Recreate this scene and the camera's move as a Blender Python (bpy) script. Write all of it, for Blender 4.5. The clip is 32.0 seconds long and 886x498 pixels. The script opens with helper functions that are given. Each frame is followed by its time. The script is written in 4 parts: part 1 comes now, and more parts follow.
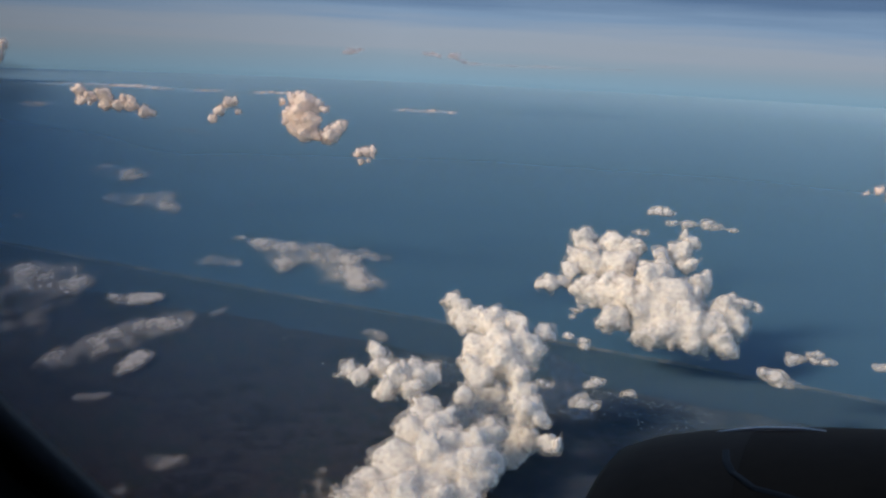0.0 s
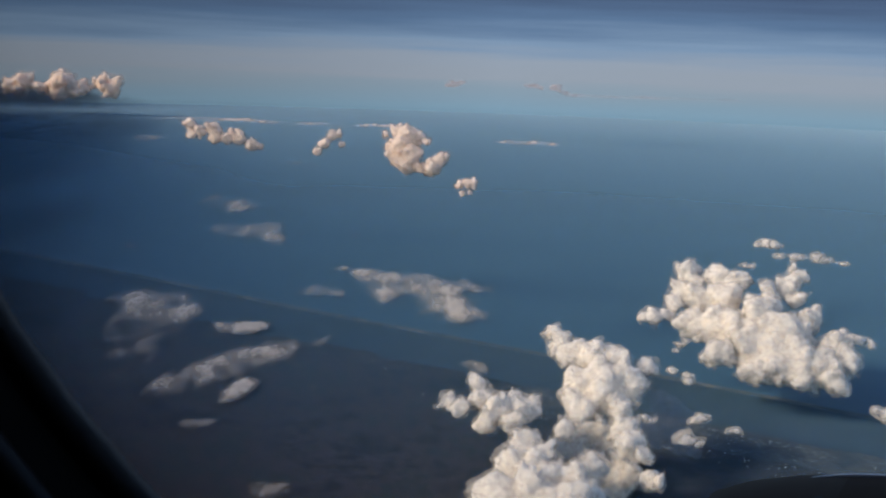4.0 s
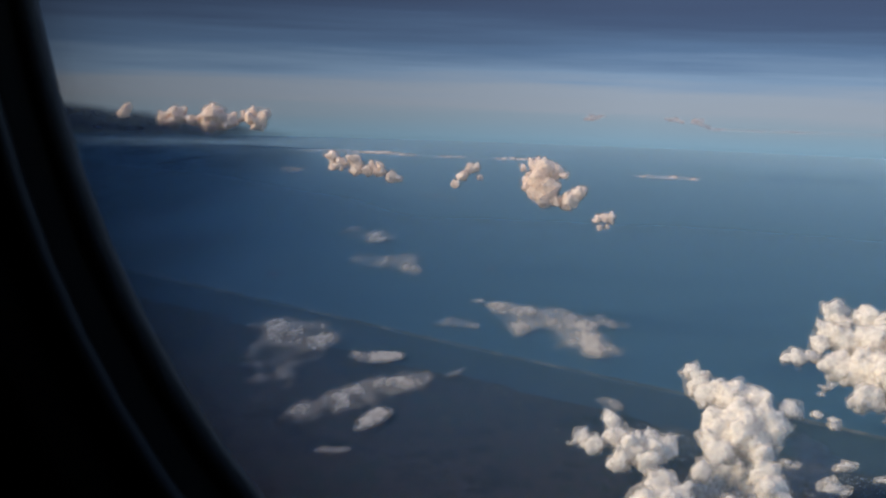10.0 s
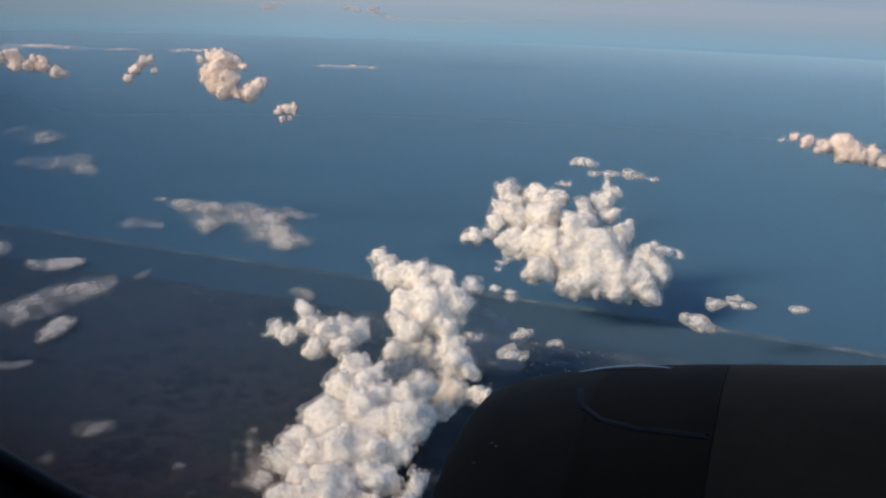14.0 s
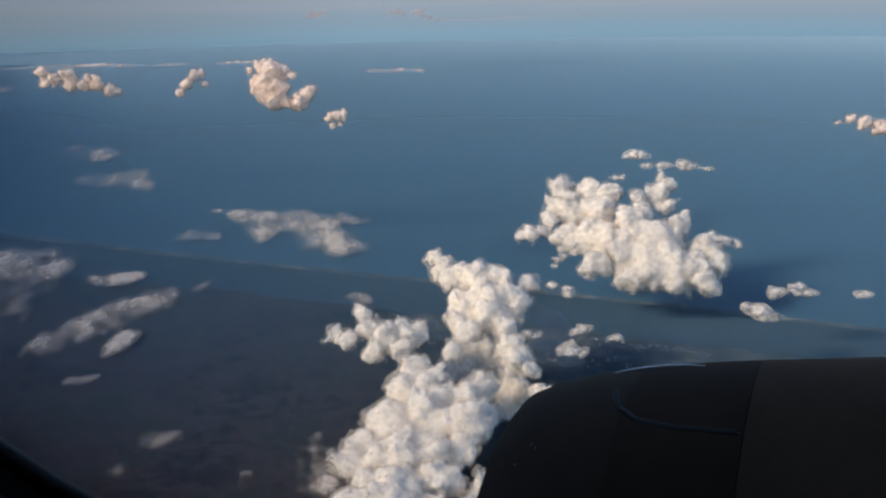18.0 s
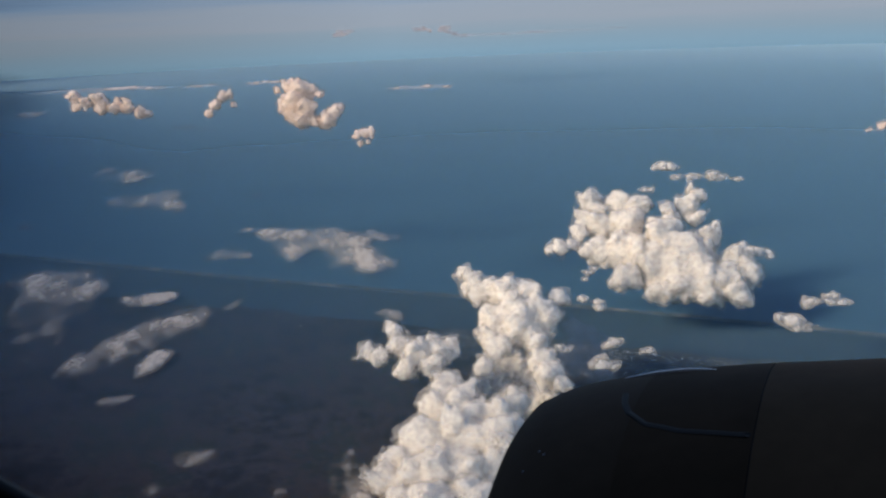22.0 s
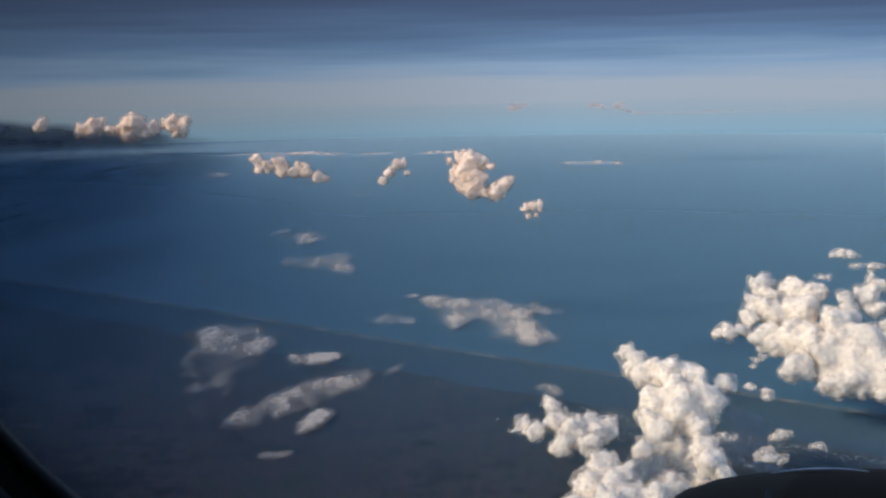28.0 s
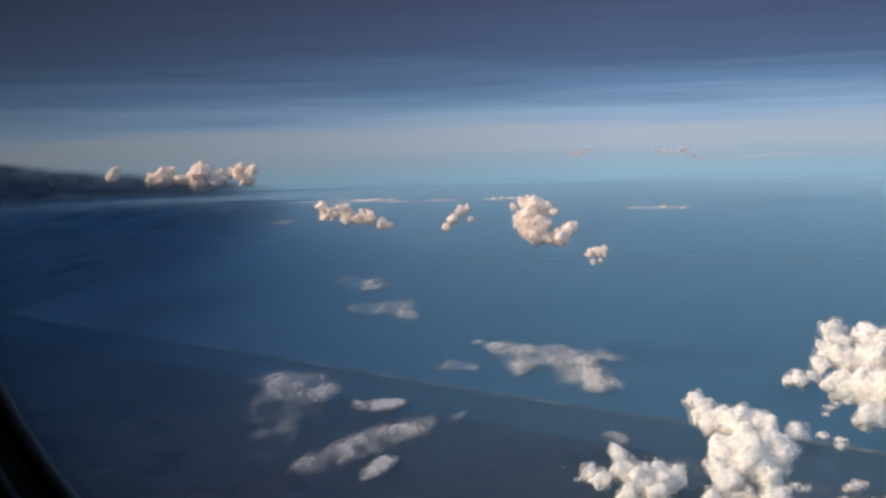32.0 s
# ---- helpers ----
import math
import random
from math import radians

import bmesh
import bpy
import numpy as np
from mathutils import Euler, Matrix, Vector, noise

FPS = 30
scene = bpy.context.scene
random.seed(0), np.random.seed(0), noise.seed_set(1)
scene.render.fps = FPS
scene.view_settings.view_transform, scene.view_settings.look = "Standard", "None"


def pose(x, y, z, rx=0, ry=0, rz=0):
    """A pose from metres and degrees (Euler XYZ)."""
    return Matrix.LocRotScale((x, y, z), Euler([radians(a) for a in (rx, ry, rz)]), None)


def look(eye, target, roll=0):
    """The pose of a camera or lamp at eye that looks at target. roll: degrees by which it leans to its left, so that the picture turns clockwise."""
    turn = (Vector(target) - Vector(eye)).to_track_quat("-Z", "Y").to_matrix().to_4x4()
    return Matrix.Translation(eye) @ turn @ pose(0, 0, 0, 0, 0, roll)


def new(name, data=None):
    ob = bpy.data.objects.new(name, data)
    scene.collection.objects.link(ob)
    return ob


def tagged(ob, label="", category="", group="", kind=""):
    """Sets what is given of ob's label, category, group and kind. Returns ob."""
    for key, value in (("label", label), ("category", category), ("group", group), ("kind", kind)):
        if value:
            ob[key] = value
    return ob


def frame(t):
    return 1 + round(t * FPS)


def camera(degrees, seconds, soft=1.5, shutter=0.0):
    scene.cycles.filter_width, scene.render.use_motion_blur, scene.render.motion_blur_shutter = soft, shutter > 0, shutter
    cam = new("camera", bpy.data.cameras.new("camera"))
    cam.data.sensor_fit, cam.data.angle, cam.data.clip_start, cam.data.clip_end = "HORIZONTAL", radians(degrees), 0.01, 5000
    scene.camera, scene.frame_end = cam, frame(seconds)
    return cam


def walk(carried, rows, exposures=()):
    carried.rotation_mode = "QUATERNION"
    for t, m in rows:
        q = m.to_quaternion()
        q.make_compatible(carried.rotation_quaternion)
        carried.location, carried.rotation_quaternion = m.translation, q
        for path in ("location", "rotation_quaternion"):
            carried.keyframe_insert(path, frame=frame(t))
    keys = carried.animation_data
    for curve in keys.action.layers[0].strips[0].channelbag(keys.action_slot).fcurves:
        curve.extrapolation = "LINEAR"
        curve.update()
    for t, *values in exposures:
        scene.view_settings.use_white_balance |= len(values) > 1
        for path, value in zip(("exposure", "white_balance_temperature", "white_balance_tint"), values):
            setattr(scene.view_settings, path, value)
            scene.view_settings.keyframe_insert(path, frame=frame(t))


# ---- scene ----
cam = camera(44.5, 32.0, soft=2.3)
cam.data.dof.use_dof, cam.data.dof.focus_distance, cam.data.dof.aperture_fstop = True, 900.0, 20.0
# seconds, eye x y z (metres from the seat's resting place), turn of the hand-held camera in degrees
ROWS = [
    (0.0, -0.141, 0.214, -0.061, 78.21, -2.63, -4.51),
    (0.5, -0.139, 0.206, -0.057, 78.63, -2.66, -3.96),
    (1.0, -0.136, 0.196, -0.052, 78.83, -2.95, -3.51),
    (1.5, -0.133, 0.186, -0.047, 78.67, -3.01, -3.30),
    (2.0, -0.130, 0.176, -0.042, 79.11, -2.13, -2.26),
    (2.5, -0.127, 0.166, -0.037, 78.56, -2.05, -0.77),
    (3.0, -0.125, 0.156, -0.031, 78.33, -1.62, 0.13),
    (3.5, -0.125, 0.150, -0.025, 78.91, -1.87, 0.38),
    (5.5, -0.125, 0.115, 0.015, 81.57, -1.32, 2.17),
    (6.0, -0.124, 0.110, 0.020, 82.16, -1.41, 2.31),
    (6.5, -0.122, 0.104, 0.022, 82.32, -1.27, 2.76),
    (7.0, -0.119, 0.099, 0.022, 82.52, -0.84, 3.45),
    (7.5, -0.116, 0.093, 0.022, 82.82, -1.05, 4.26),
    (8.0, -0.113, 0.088, 0.022, 83.04, -1.08, 4.85),
    (8.5, -0.110, 0.082, 0.022, 82.67, -1.30, 5.74),
    (9.0, -0.107, 0.077, 0.022, 81.80, -1.52, 7.17),
    (9.5, -0.104, 0.072, 0.021, 81.39, -1.68, 7.93),
    (10.0, -0.101, 0.067, 0.020, 81.18, -1.78, 8.05),
    (10.5, -0.098, 0.063, 0.019, 80.51, -1.16, 8.03),
    (11.0, -0.092, 0.059, 0.017, 80.04, -0.79, 8.04),
    (11.5, -0.087, 0.055, 0.015, 80.18, -0.98, 7.71),
    (12.0, -0.086, 0.047, 0.007, 79.82, 0.08, 4.81),
    (12.5, -0.092, 0.027, -0.010, 80.13, -0.06, -2.06),
    (13.0, -0.075, 0.010, -0.004, 77.67, -0.34, -7.33),
    (13.5, -0.056, -0.010, 0.007, 77.78, -1.29, -8.86),
    (14.0, -0.038, -0.034, 0.016, 76.01, -1.95, -8.69),
    (14.5, -0.023, -0.063, 0.016, 75.05, -0.25, -8.15),
    (16.5, -0.009, -0.122, 0.056, 76.03, 0.94, -6.74),
    (17.0, -0.006, -0.131, 0.063, 76.07, 1.12, -6.51),
    (17.5, -0.002, -0.140, 0.070, 75.82, 0.85, -6.51),
    (18.0, 0.002, -0.148, 0.076, 76.00, 1.11, -6.45),
    (18.5, 0.007, -0.157, 0.083, 75.32, 1.82, -6.55),
    (19.0, 0.012, -0.163, 0.087, 75.12, 1.87, -6.25),
    (19.5, 0.021, -0.161, 0.082, 75.61, 2.26, -6.07),
    (20.0, 0.031, -0.158, 0.074, 75.61, 2.25, -5.93),
    (20.5, 0.041, -0.154, 0.067, 75.96, 2.47, -6.05),
    (21.0, 0.051, -0.150, 0.059, 76.57, 2.27, -5.86),
    (21.5, 0.060, -0.146, 0.052, 76.84, 2.39, -5.39),
    (22.0, 0.070, -0.143, 0.045, 76.86, 2.43, -5.16),
    (22.5, 0.080, -0.139, 0.037, 77.08, 2.23, -4.85),
    (23.0, 0.090, -0.138, 0.029, 77.25, 2.01, -4.62),
    (23.5, 0.099, -0.144, 0.021, 77.79, 2.14, -4.37),
    (24.0, 0.109, -0.153, 0.015, 78.65, 1.26, -3.64),
    (24.5, 0.119, -0.165, 0.020, 79.10, 1.13, -1.32),
    (25.0, 0.129, -0.177, 0.028, 79.08, 0.92, -0.13),
    (25.5, 0.139, -0.190, 0.036, 79.15, 1.06, 0.82),
    (26.0, 0.145, -0.199, 0.043, 79.65, 0.61, 1.92),
    (26.5, 0.143, -0.198, 0.046, 80.32, 0.72, 3.12),
    (28.5, 0.115, -0.171, 0.061, 81.27, 0.98, 4.35),
    (29.0, 0.110, -0.167, 0.063, 81.82, 0.94, 5.22),
    (29.5, 0.103, -0.161, 0.066, 82.51, 1.54, 5.73),
    (30.0, 0.098, -0.155, 0.069, 83.58, 1.49, 6.53),
    (30.5, 0.096, -0.151, 0.070, 83.63, 1.39, 6.54),
    (31.0, 0.096, -0.147, 0.071, 83.29, 1.34, 6.74),
    (31.5, 0.096, -0.143, 0.071, 83.28, 1.50, 6.82),
    (32.0, 0.095, -0.140, 0.072, 83.47, 1.71, 7.26),
]
walk(cam, [(t, pose(x, y, z, rx, ry, rz)) for t, x, y, z, rx, ry, rz in ROWS],
     exposures=[(0.0, 0.15), (9.0, 0.18), (13.0, 0.3), (20.0, 0.22), (26.0, 0.32), (29.0, 0.42), (32.0, 0.52)])

# ---- light: low warm sun behind the aircraft, blue sky ----
SUN_AZ, SUN_EL = 247.0, 31.0
world = bpy.data.worlds.new("sky")
scene.world = world
world.use_nodes = True
wn = world.node_tree
sky = wn.nodes.new("ShaderNodeTexSky")
sky.sky_type, sky.sun_disc = "NISHITA", False
sky.sun_elevation, sky.sun_rotation = radians(SUN_EL), radians(SUN_AZ)
sky.altitude = 3000
wn.nodes["Background"].inputs["Strength"].default_value = 0.155
wn.links.new(sky.outputs["Color"], wn.nodes["Background"].inputs["Color"])
sun_data = bpy.data.lights.new("sun", "SUN")
sun_data.energy, sun_data.angle, sun_data.color = 3.6, radians(13.0), (1.0, 0.81, 0.61)
sun = new("sun", sun_data)
sun.matrix_world = look((0, 0, 0), (-math.sin(radians(SUN_AZ)) * math.cos(radians(SUN_EL)), -math.cos(radians(SUN_AZ)) * math.cos(radians(SUN_EL)), -math.sin(radians(SUN_EL))))
scene.cycles.transparent_max_bounces = 24


# ---- materials ----
def material(name):
    m = bpy.data.materials.new(name)
    m.use_nodes = True
    m.node_tree.nodes.clear()
    out = m.node_tree.nodes.new("ShaderNodeOutputMaterial")
    return m, m.node_tree, out


def node(tree, kind, **values):
    n = tree.nodes.new(kind)
    for key, value in values.items():
        n.inputs[key.replace("_", " ")].default_value = value
    return n


def noise_node(tree, scale, detail=4.0, rough=0.55, vector=None):
    n = node(tree, "ShaderNodeTexNoise", Scale=scale, Detail=detail, Roughness=rough)
    if vector:
        tree.links.new(vector, n.inputs["Vector"])
    return n


def ramp(tree, source, stops):
    r = tree.nodes.new("ShaderNodeValToRGB")
    tree.links.new(source, r.inputs["Fac"])
    el = r.color_ramp.elements
    while len(el) < len(stops):
        el.new(0.5)
    for e, (p, c) in zip(el, stops):
        e.position, e.color = p, (*c, 1) if len(c) == 3 else c
    return r


def math_node(tree, op, a, b=None):
    n = tree.nodes.new("ShaderNodeMath")
    n.operation = op
    for i, v in enumerate((a, b)):
        if v is None:
            continue
        if isinstance(v, (int, float)):
            n.inputs[i].default_value = v
        else:
            tree.links.new(v, n.inputs[i])
    return n.outputs[0]


def solid(name, c1, c2, scale, rough=0.5, metal=0.0, bump=0.0, spec=0.5):
    """A principled surface with two-scale colour variation and fine relief."""
    m, t, out = material(name)
    pos = t.nodes.new("ShaderNodeTexCoord").outputs["Object"]
    n1, n2 = noise_node(t, scale, 6, vector=pos), noise_node(t, scale * 7, 3, vector=pos)
    mix = math_node(t, "ADD", math_node(t, "MULTIPLY", n1.outputs["Fac"], 0.7), math_node(t, "MULTIPLY", n2.outputs["Fac"], 0.3))
    col = ramp(t, mix, [(0.35, c1), (0.65, c2)])
    b = node(t, "ShaderNodeBsdfPrincipled", Roughness=rough, Metallic=metal)
    b.inputs["Specular IOR Level"].default_value = spec
    t.links.new(col.outputs["Color"], b.inputs["Base Color"])
    if bump:
        bp = node(t, "ShaderNodeBump", Strength=bump, Distance=0.01)
        t.links.new(n2.outputs["Fac"], bp.inputs["Height"])
        t.links.new(bp.outputs["Normal"], b.inputs["Normal"])
    t.links.new(b.outputs["BSDF"], out.inputs["Surface"])
    return m


def cloud_material(name, colour, size, glow_through=0.9, relief=0.03, depth=26.0):
    """Dense cloud: white scattering surface with light leaking through and billowing relief."""
    m, t, out = material(name)
    pos = t.nodes.new("ShaderNodeNewGeometry").outputs["Position"]
    n1, n2 = noise_node(t, 1.0 / size, 5, 0.6, pos), noise_node(t, 5.0 / size, 4, 0.6, pos)
    col = ramp(t, n1.outputs["Fac"], [(0.3, tuple(c * 0.97 for c in colour)), (0.7, colour)])
    height = math_node(t, "ADD", n1.outputs["Fac"], math_node(t, "MULTIPLY", n2.outputs["Fac"], 0.4))
    bp = node(t, "ShaderNodeBump", Strength=relief, Distance=size * 0.5)
    t.links.new(height, bp.inputs["Height"])
    d = node(t, "ShaderNodeBsdfPrincipled", Roughness=1.0, Subsurface_Weight=glow_through, Subsurface_Scale=depth)
    d.inputs["Subsurface Radius"].default_value = (1.0, 0.95, 0.9)
    d.inputs["Specular IOR Level"].default_value = 0.0
    t.links.new(col.outputs["Color"], d.inputs["Base Color"])
    t.links.new(bp.outputs["Normal"], d.inputs["Normal"])
    t.links.new(d.outputs[0], out.inputs["Surface"])
    return m


def fringe_material(name, colour, size, density):
    """The feathered skin of a dense cloud: mostly see-through, in loose tufts."""
    m, t, out = material(name)
    pos = t.nodes.new("ShaderNodeNewGeometry").outputs["Position"]
    n1 = noise_node(t, 2.0 / size, 5, 0.62, pos)
    r = node(t, "ShaderNodeMapRange")
    r.inputs["From Min"].default_value, r.inputs["From Max"].default_value, r.inputs["To Max"].default_value = 0.2, 0.8, density
    t.links.new(n1.outputs["Fac"], r.inputs["Value"])
    d, tr, cl = node(t, "ShaderNodeBsdfDiffuse", Roughness=1.0), t.nodes.new("ShaderNodeBsdfTranslucent"), t.nodes.new("ShaderNodeBsdfTransparent")
    for b in (d, tr):
        b.inputs["Color"].default_value = (*colour, 1)
    lit, mix = node(t, "ShaderNodeMixShader", Fac=0.45), t.nodes.new("ShaderNodeMixShader")
    t.links.new(d.outputs[0], lit.inputs[1])
    t.links.new(tr.outputs[0], lit.inputs[2])
    t.links.new(r.outputs["Result"], mix.inputs["Fac"])
    t.links.new(cl.outputs[0], mix.inputs[1])
    t.links.new(lit.outputs[0], mix.inputs[2])
    t.links.new(mix.outputs[0], out.inputs["Surface"])
    return m


def thin_material(name, colour, size, density):
    """Thin cloud: see-through where its body thins out towards the ragged rim."""
    m, t, out = material(name)
    pos = t.nodes.new("ShaderNodeNewGeometry").outputs["Position"]
    body = t.nodes.new("ShaderNodeAttribute")
    body.attribute_name = "body"
    n1 = noise_node(t, 2.0 / size, 5, 0.6, pos)
    r = node(t, "ShaderNodeMapRange")
    r.inputs["From Max"].default_value, r.inputs["To Max"].default_value = 1.25, 1.0
    t.links.new(math_node(t, "MULTIPLY", body.outputs["Fac"], math_node(t, "ADD", n1.outputs["Fac"], 0.5)), r.inputs["Value"])
    d, tr, cl = node(t, "ShaderNodeBsdfDiffuse", Roughness=1.0), t.nodes.new("ShaderNodeBsdfTranslucent"), t.nodes.new("ShaderNodeBsdfTransparent")
    for s in (d, tr):
        s.inputs["Color"].default_value = (*colour, 1)
    lit = node(t, "ShaderNodeMixShader", Fac=0.35)
    t.links.new(d.outputs[0], lit.inputs[1])
    t.links.new(tr.outputs[0], lit.inputs[2])
    mix = t.nodes.new("ShaderNodeMixShader")
    t.links.new(math_node(t, "MULTIPLY", math_node(t, "POWER", r.outputs["Result"], 1.7), density), mix.inputs["Fac"])
    t.links.new(cl.outputs[0], mix.inputs[1])
    t.links.new(lit.outputs[0], mix.inputs[2])
    t.links.new(mix.outputs[0], out.inputs["Surface"])
    return m


cloud_white = cloud_material("cloud_white", (0.85, 0.80, 0.735), 12.0)
# far and hazy clouds carry haze and warm light in their base colours
cloud_far = cloud_material("cloud_far", (0.84, 0.705, 0.615), 24.0)
cloud_hazy = fringe_material("cloud_hazy", (0.9, 0.74, 0.68), 60.0, 0.22)
# the cloud bank's shade is put into this dark base colour
cloud_bank_shaded = thin_material("cloud_bank_shaded", (0.10, 0.13, 0.19), 160.0, 0.9)
# dark see-through colour that stands in for shade on the sea
painted_shade = thin_material("painted_shade", (0.04, 0.055, 0.09), 200.0, 0.36)
# cloud in the tower's shadow: its shade is mixed into the colour
cloud_veil_shaded = fringe_material("cloud_veil_shaded", (0.45, 0.49, 0.56), 10.0, 0.2)
cloud_fringe = fringe_material("cloud_fringe", (0.80, 0.76, 0.705), 8.0, 0.42)
cloud_fringe_far = fringe_material("cloud_fringe_far", (0.86, 0.73, 0.64), 12.0, 0.34)
cloud_thin = thin_material("cloud_thin", (0.86, 0.8, 0.74), 6.0, 0.68)
cloud_thin_far = thin_material("cloud_thin_far", (0.86, 0.74, 0.68), 40.0, 0.8)
cloud_hazy_thin = thin_material("cloud_hazy_thin", (0.6, 0.5, 0.5), 90.0, 0.45)

nacelle_paint = solid("nacelle_paint", (0.0304, 0.0180, 0.0096), (0.0431, 0.0265, 0.0147), 3.0, 0.7, 0.0, 0.02, 0.05)
nacelle_lip_metal = solid("nacelle_lip_metal", (0.0355, 0.0217, 0.0120), (0.0506, 0.0313, 0.0181), 4.0, 0.65, 0.0, 0.02, 0.06)
cowl_paint = solid("cowl_paint", (0.0554, 0.0336, 0.0181), (0.0768, 0.0469, 0.0258), 3.0, 0.7, 0.0, 0.02, 0.05)
# grey of the fin's side paints its sheen
strake_sheen = solid("strake_sheen", (0.045, 0.05, 0.055), (0.08, 0.085, 0.09), 9.0, 0.5, 0.0)
bead_paint = solid("bead_paint", (0.0123, 0.0085, 0.0057), (0.0171, 0.0119, 0.0081), 6.0, 0.6, 0.0, 0.02, 0.2)
# pale colour paints the highlight along the fin's edge
strake_glint = solid("strake_glint", (0.55, 0.58, 0.58), (0.7, 0.72, 0.72), 9.0, 0.35, 0.3)
seam_dark = solid("seam_dark", (0.012, 0.012, 0.014), (0.02, 0.02, 0.022), 12.0, 0.7, spec=0.2)
rivet_metal = solid("rivet_metal", (0.1, 0.1, 0.11), (0.16, 0.16, 0.17), 20.0, 0.4, 0.5)
fan_metal = solid("fan_metal", (0.03, 0.03, 0.035), (0.06, 0.06, 0.065), 8.0, 0.4, 0.8)
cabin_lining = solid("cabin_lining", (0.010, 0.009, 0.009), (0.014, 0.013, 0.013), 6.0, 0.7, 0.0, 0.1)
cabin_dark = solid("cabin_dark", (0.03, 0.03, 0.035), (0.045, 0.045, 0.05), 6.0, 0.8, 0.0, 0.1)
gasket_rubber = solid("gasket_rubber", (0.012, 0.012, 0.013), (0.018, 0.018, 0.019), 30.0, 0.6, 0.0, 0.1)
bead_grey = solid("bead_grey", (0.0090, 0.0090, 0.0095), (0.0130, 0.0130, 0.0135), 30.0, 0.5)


def sea_material():
    m, t, out = material("sea_water")
    pos = t.nodes.new("ShaderNodeNewGeometry").outputs["Position"]
    big, small = noise_node(t, 1 / 420.0, 5, 0.55, pos), noise_node(t, 1 / 9.0, 5, 0.6, pos)
    col = ramp(t, big.outputs["Fac"], [(0.3, (0.018, 0.064, 0.110)), (0.7, (0.026, 0.080, 0.132))])
    b = node(t, "ShaderNodeBsdfPrincipled", Roughness=0.42, IOR=1.33)
    t.links.new(col.outputs["Color"], b.inputs["Base Color"])
    bp = node(t, "ShaderNodeBump", Strength=0.25, Distance=1.0)
    t.links.new(small.outputs["Fac"], bp.inputs["Height"])
    t.links.new(bp.outputs["Normal"], b.inputs["Normal"])
    t.links.new(b.outputs["BSDF"], out.inputs["Surface"])
    return m


def land_material(name, stops, scale, fine):
    m, t, out = material(name)
    pos = t.nodes.new("ShaderNodeNewGeometry").outputs["Position"]
    n1, n2 = noise_node(t, 1 / scale, 6, 0.6, pos), noise_node(t, 1 / fine, 5, 0.65, pos)
    v = math_node(t, "ADD", math_node(t, "MULTIPLY", n1.outputs["Fac"], 0.6), math_node(t, "MULTIPLY", n2.outputs["Fac"], 0.4))
    col = ramp(t, v, stops)
    b = node(t, "ShaderNodeBsdfPrincipled", Roughness=0.95)
    b.inputs["Specular IOR Level"].default_value = 0.1
    t.links.new(col.outputs["Color"], b.inputs["Base Color"])
    t.links.new(b.outputs["BSDF"], out.inputs["Surface"])
    return m


sea_water = sea_material()
lagoon_water = land_material("lagoon_water", [(0.35, (0.024, 0.042, 0.062)), (0.65, (0.038, 0.054, 0.074))], 160.0, 30.0)
land_woods = land_material("land_woods", [(0.36, (0.010, 0.008, 0.010)), (0.45, (0.021, 0.015, 0.017)), (0.52, (0.042, 0.029, 0.028)), (0.57, (0.018, 0.020, 0.018)), (0.66, (0.070, 0.050, 0.043))], 90.0, 9.0)
land_shore = land_material("land_shore", [(0.36, (0.04, 0.055, 0.068)), (0.5, (0.105, 0.105, 0.105)), (0.62, (0.26, 0.24, 0.215))], 40.0, 8.0)
land_town = land_material("land_town", [(0.38, (0.025, 0.027, 0.033)), (0.5, (0.05, 0.05, 0.053)), (0.58, (0.085, 0.08, 0.078)), (0.68, (0.15, 0.14, 0.13))], 22.0, 3.0)
house_plaster = solid("house_plaster", (0.32, 0.30, 0.28), (0.6, 0.56, 0.52), 0.5, 0.8)


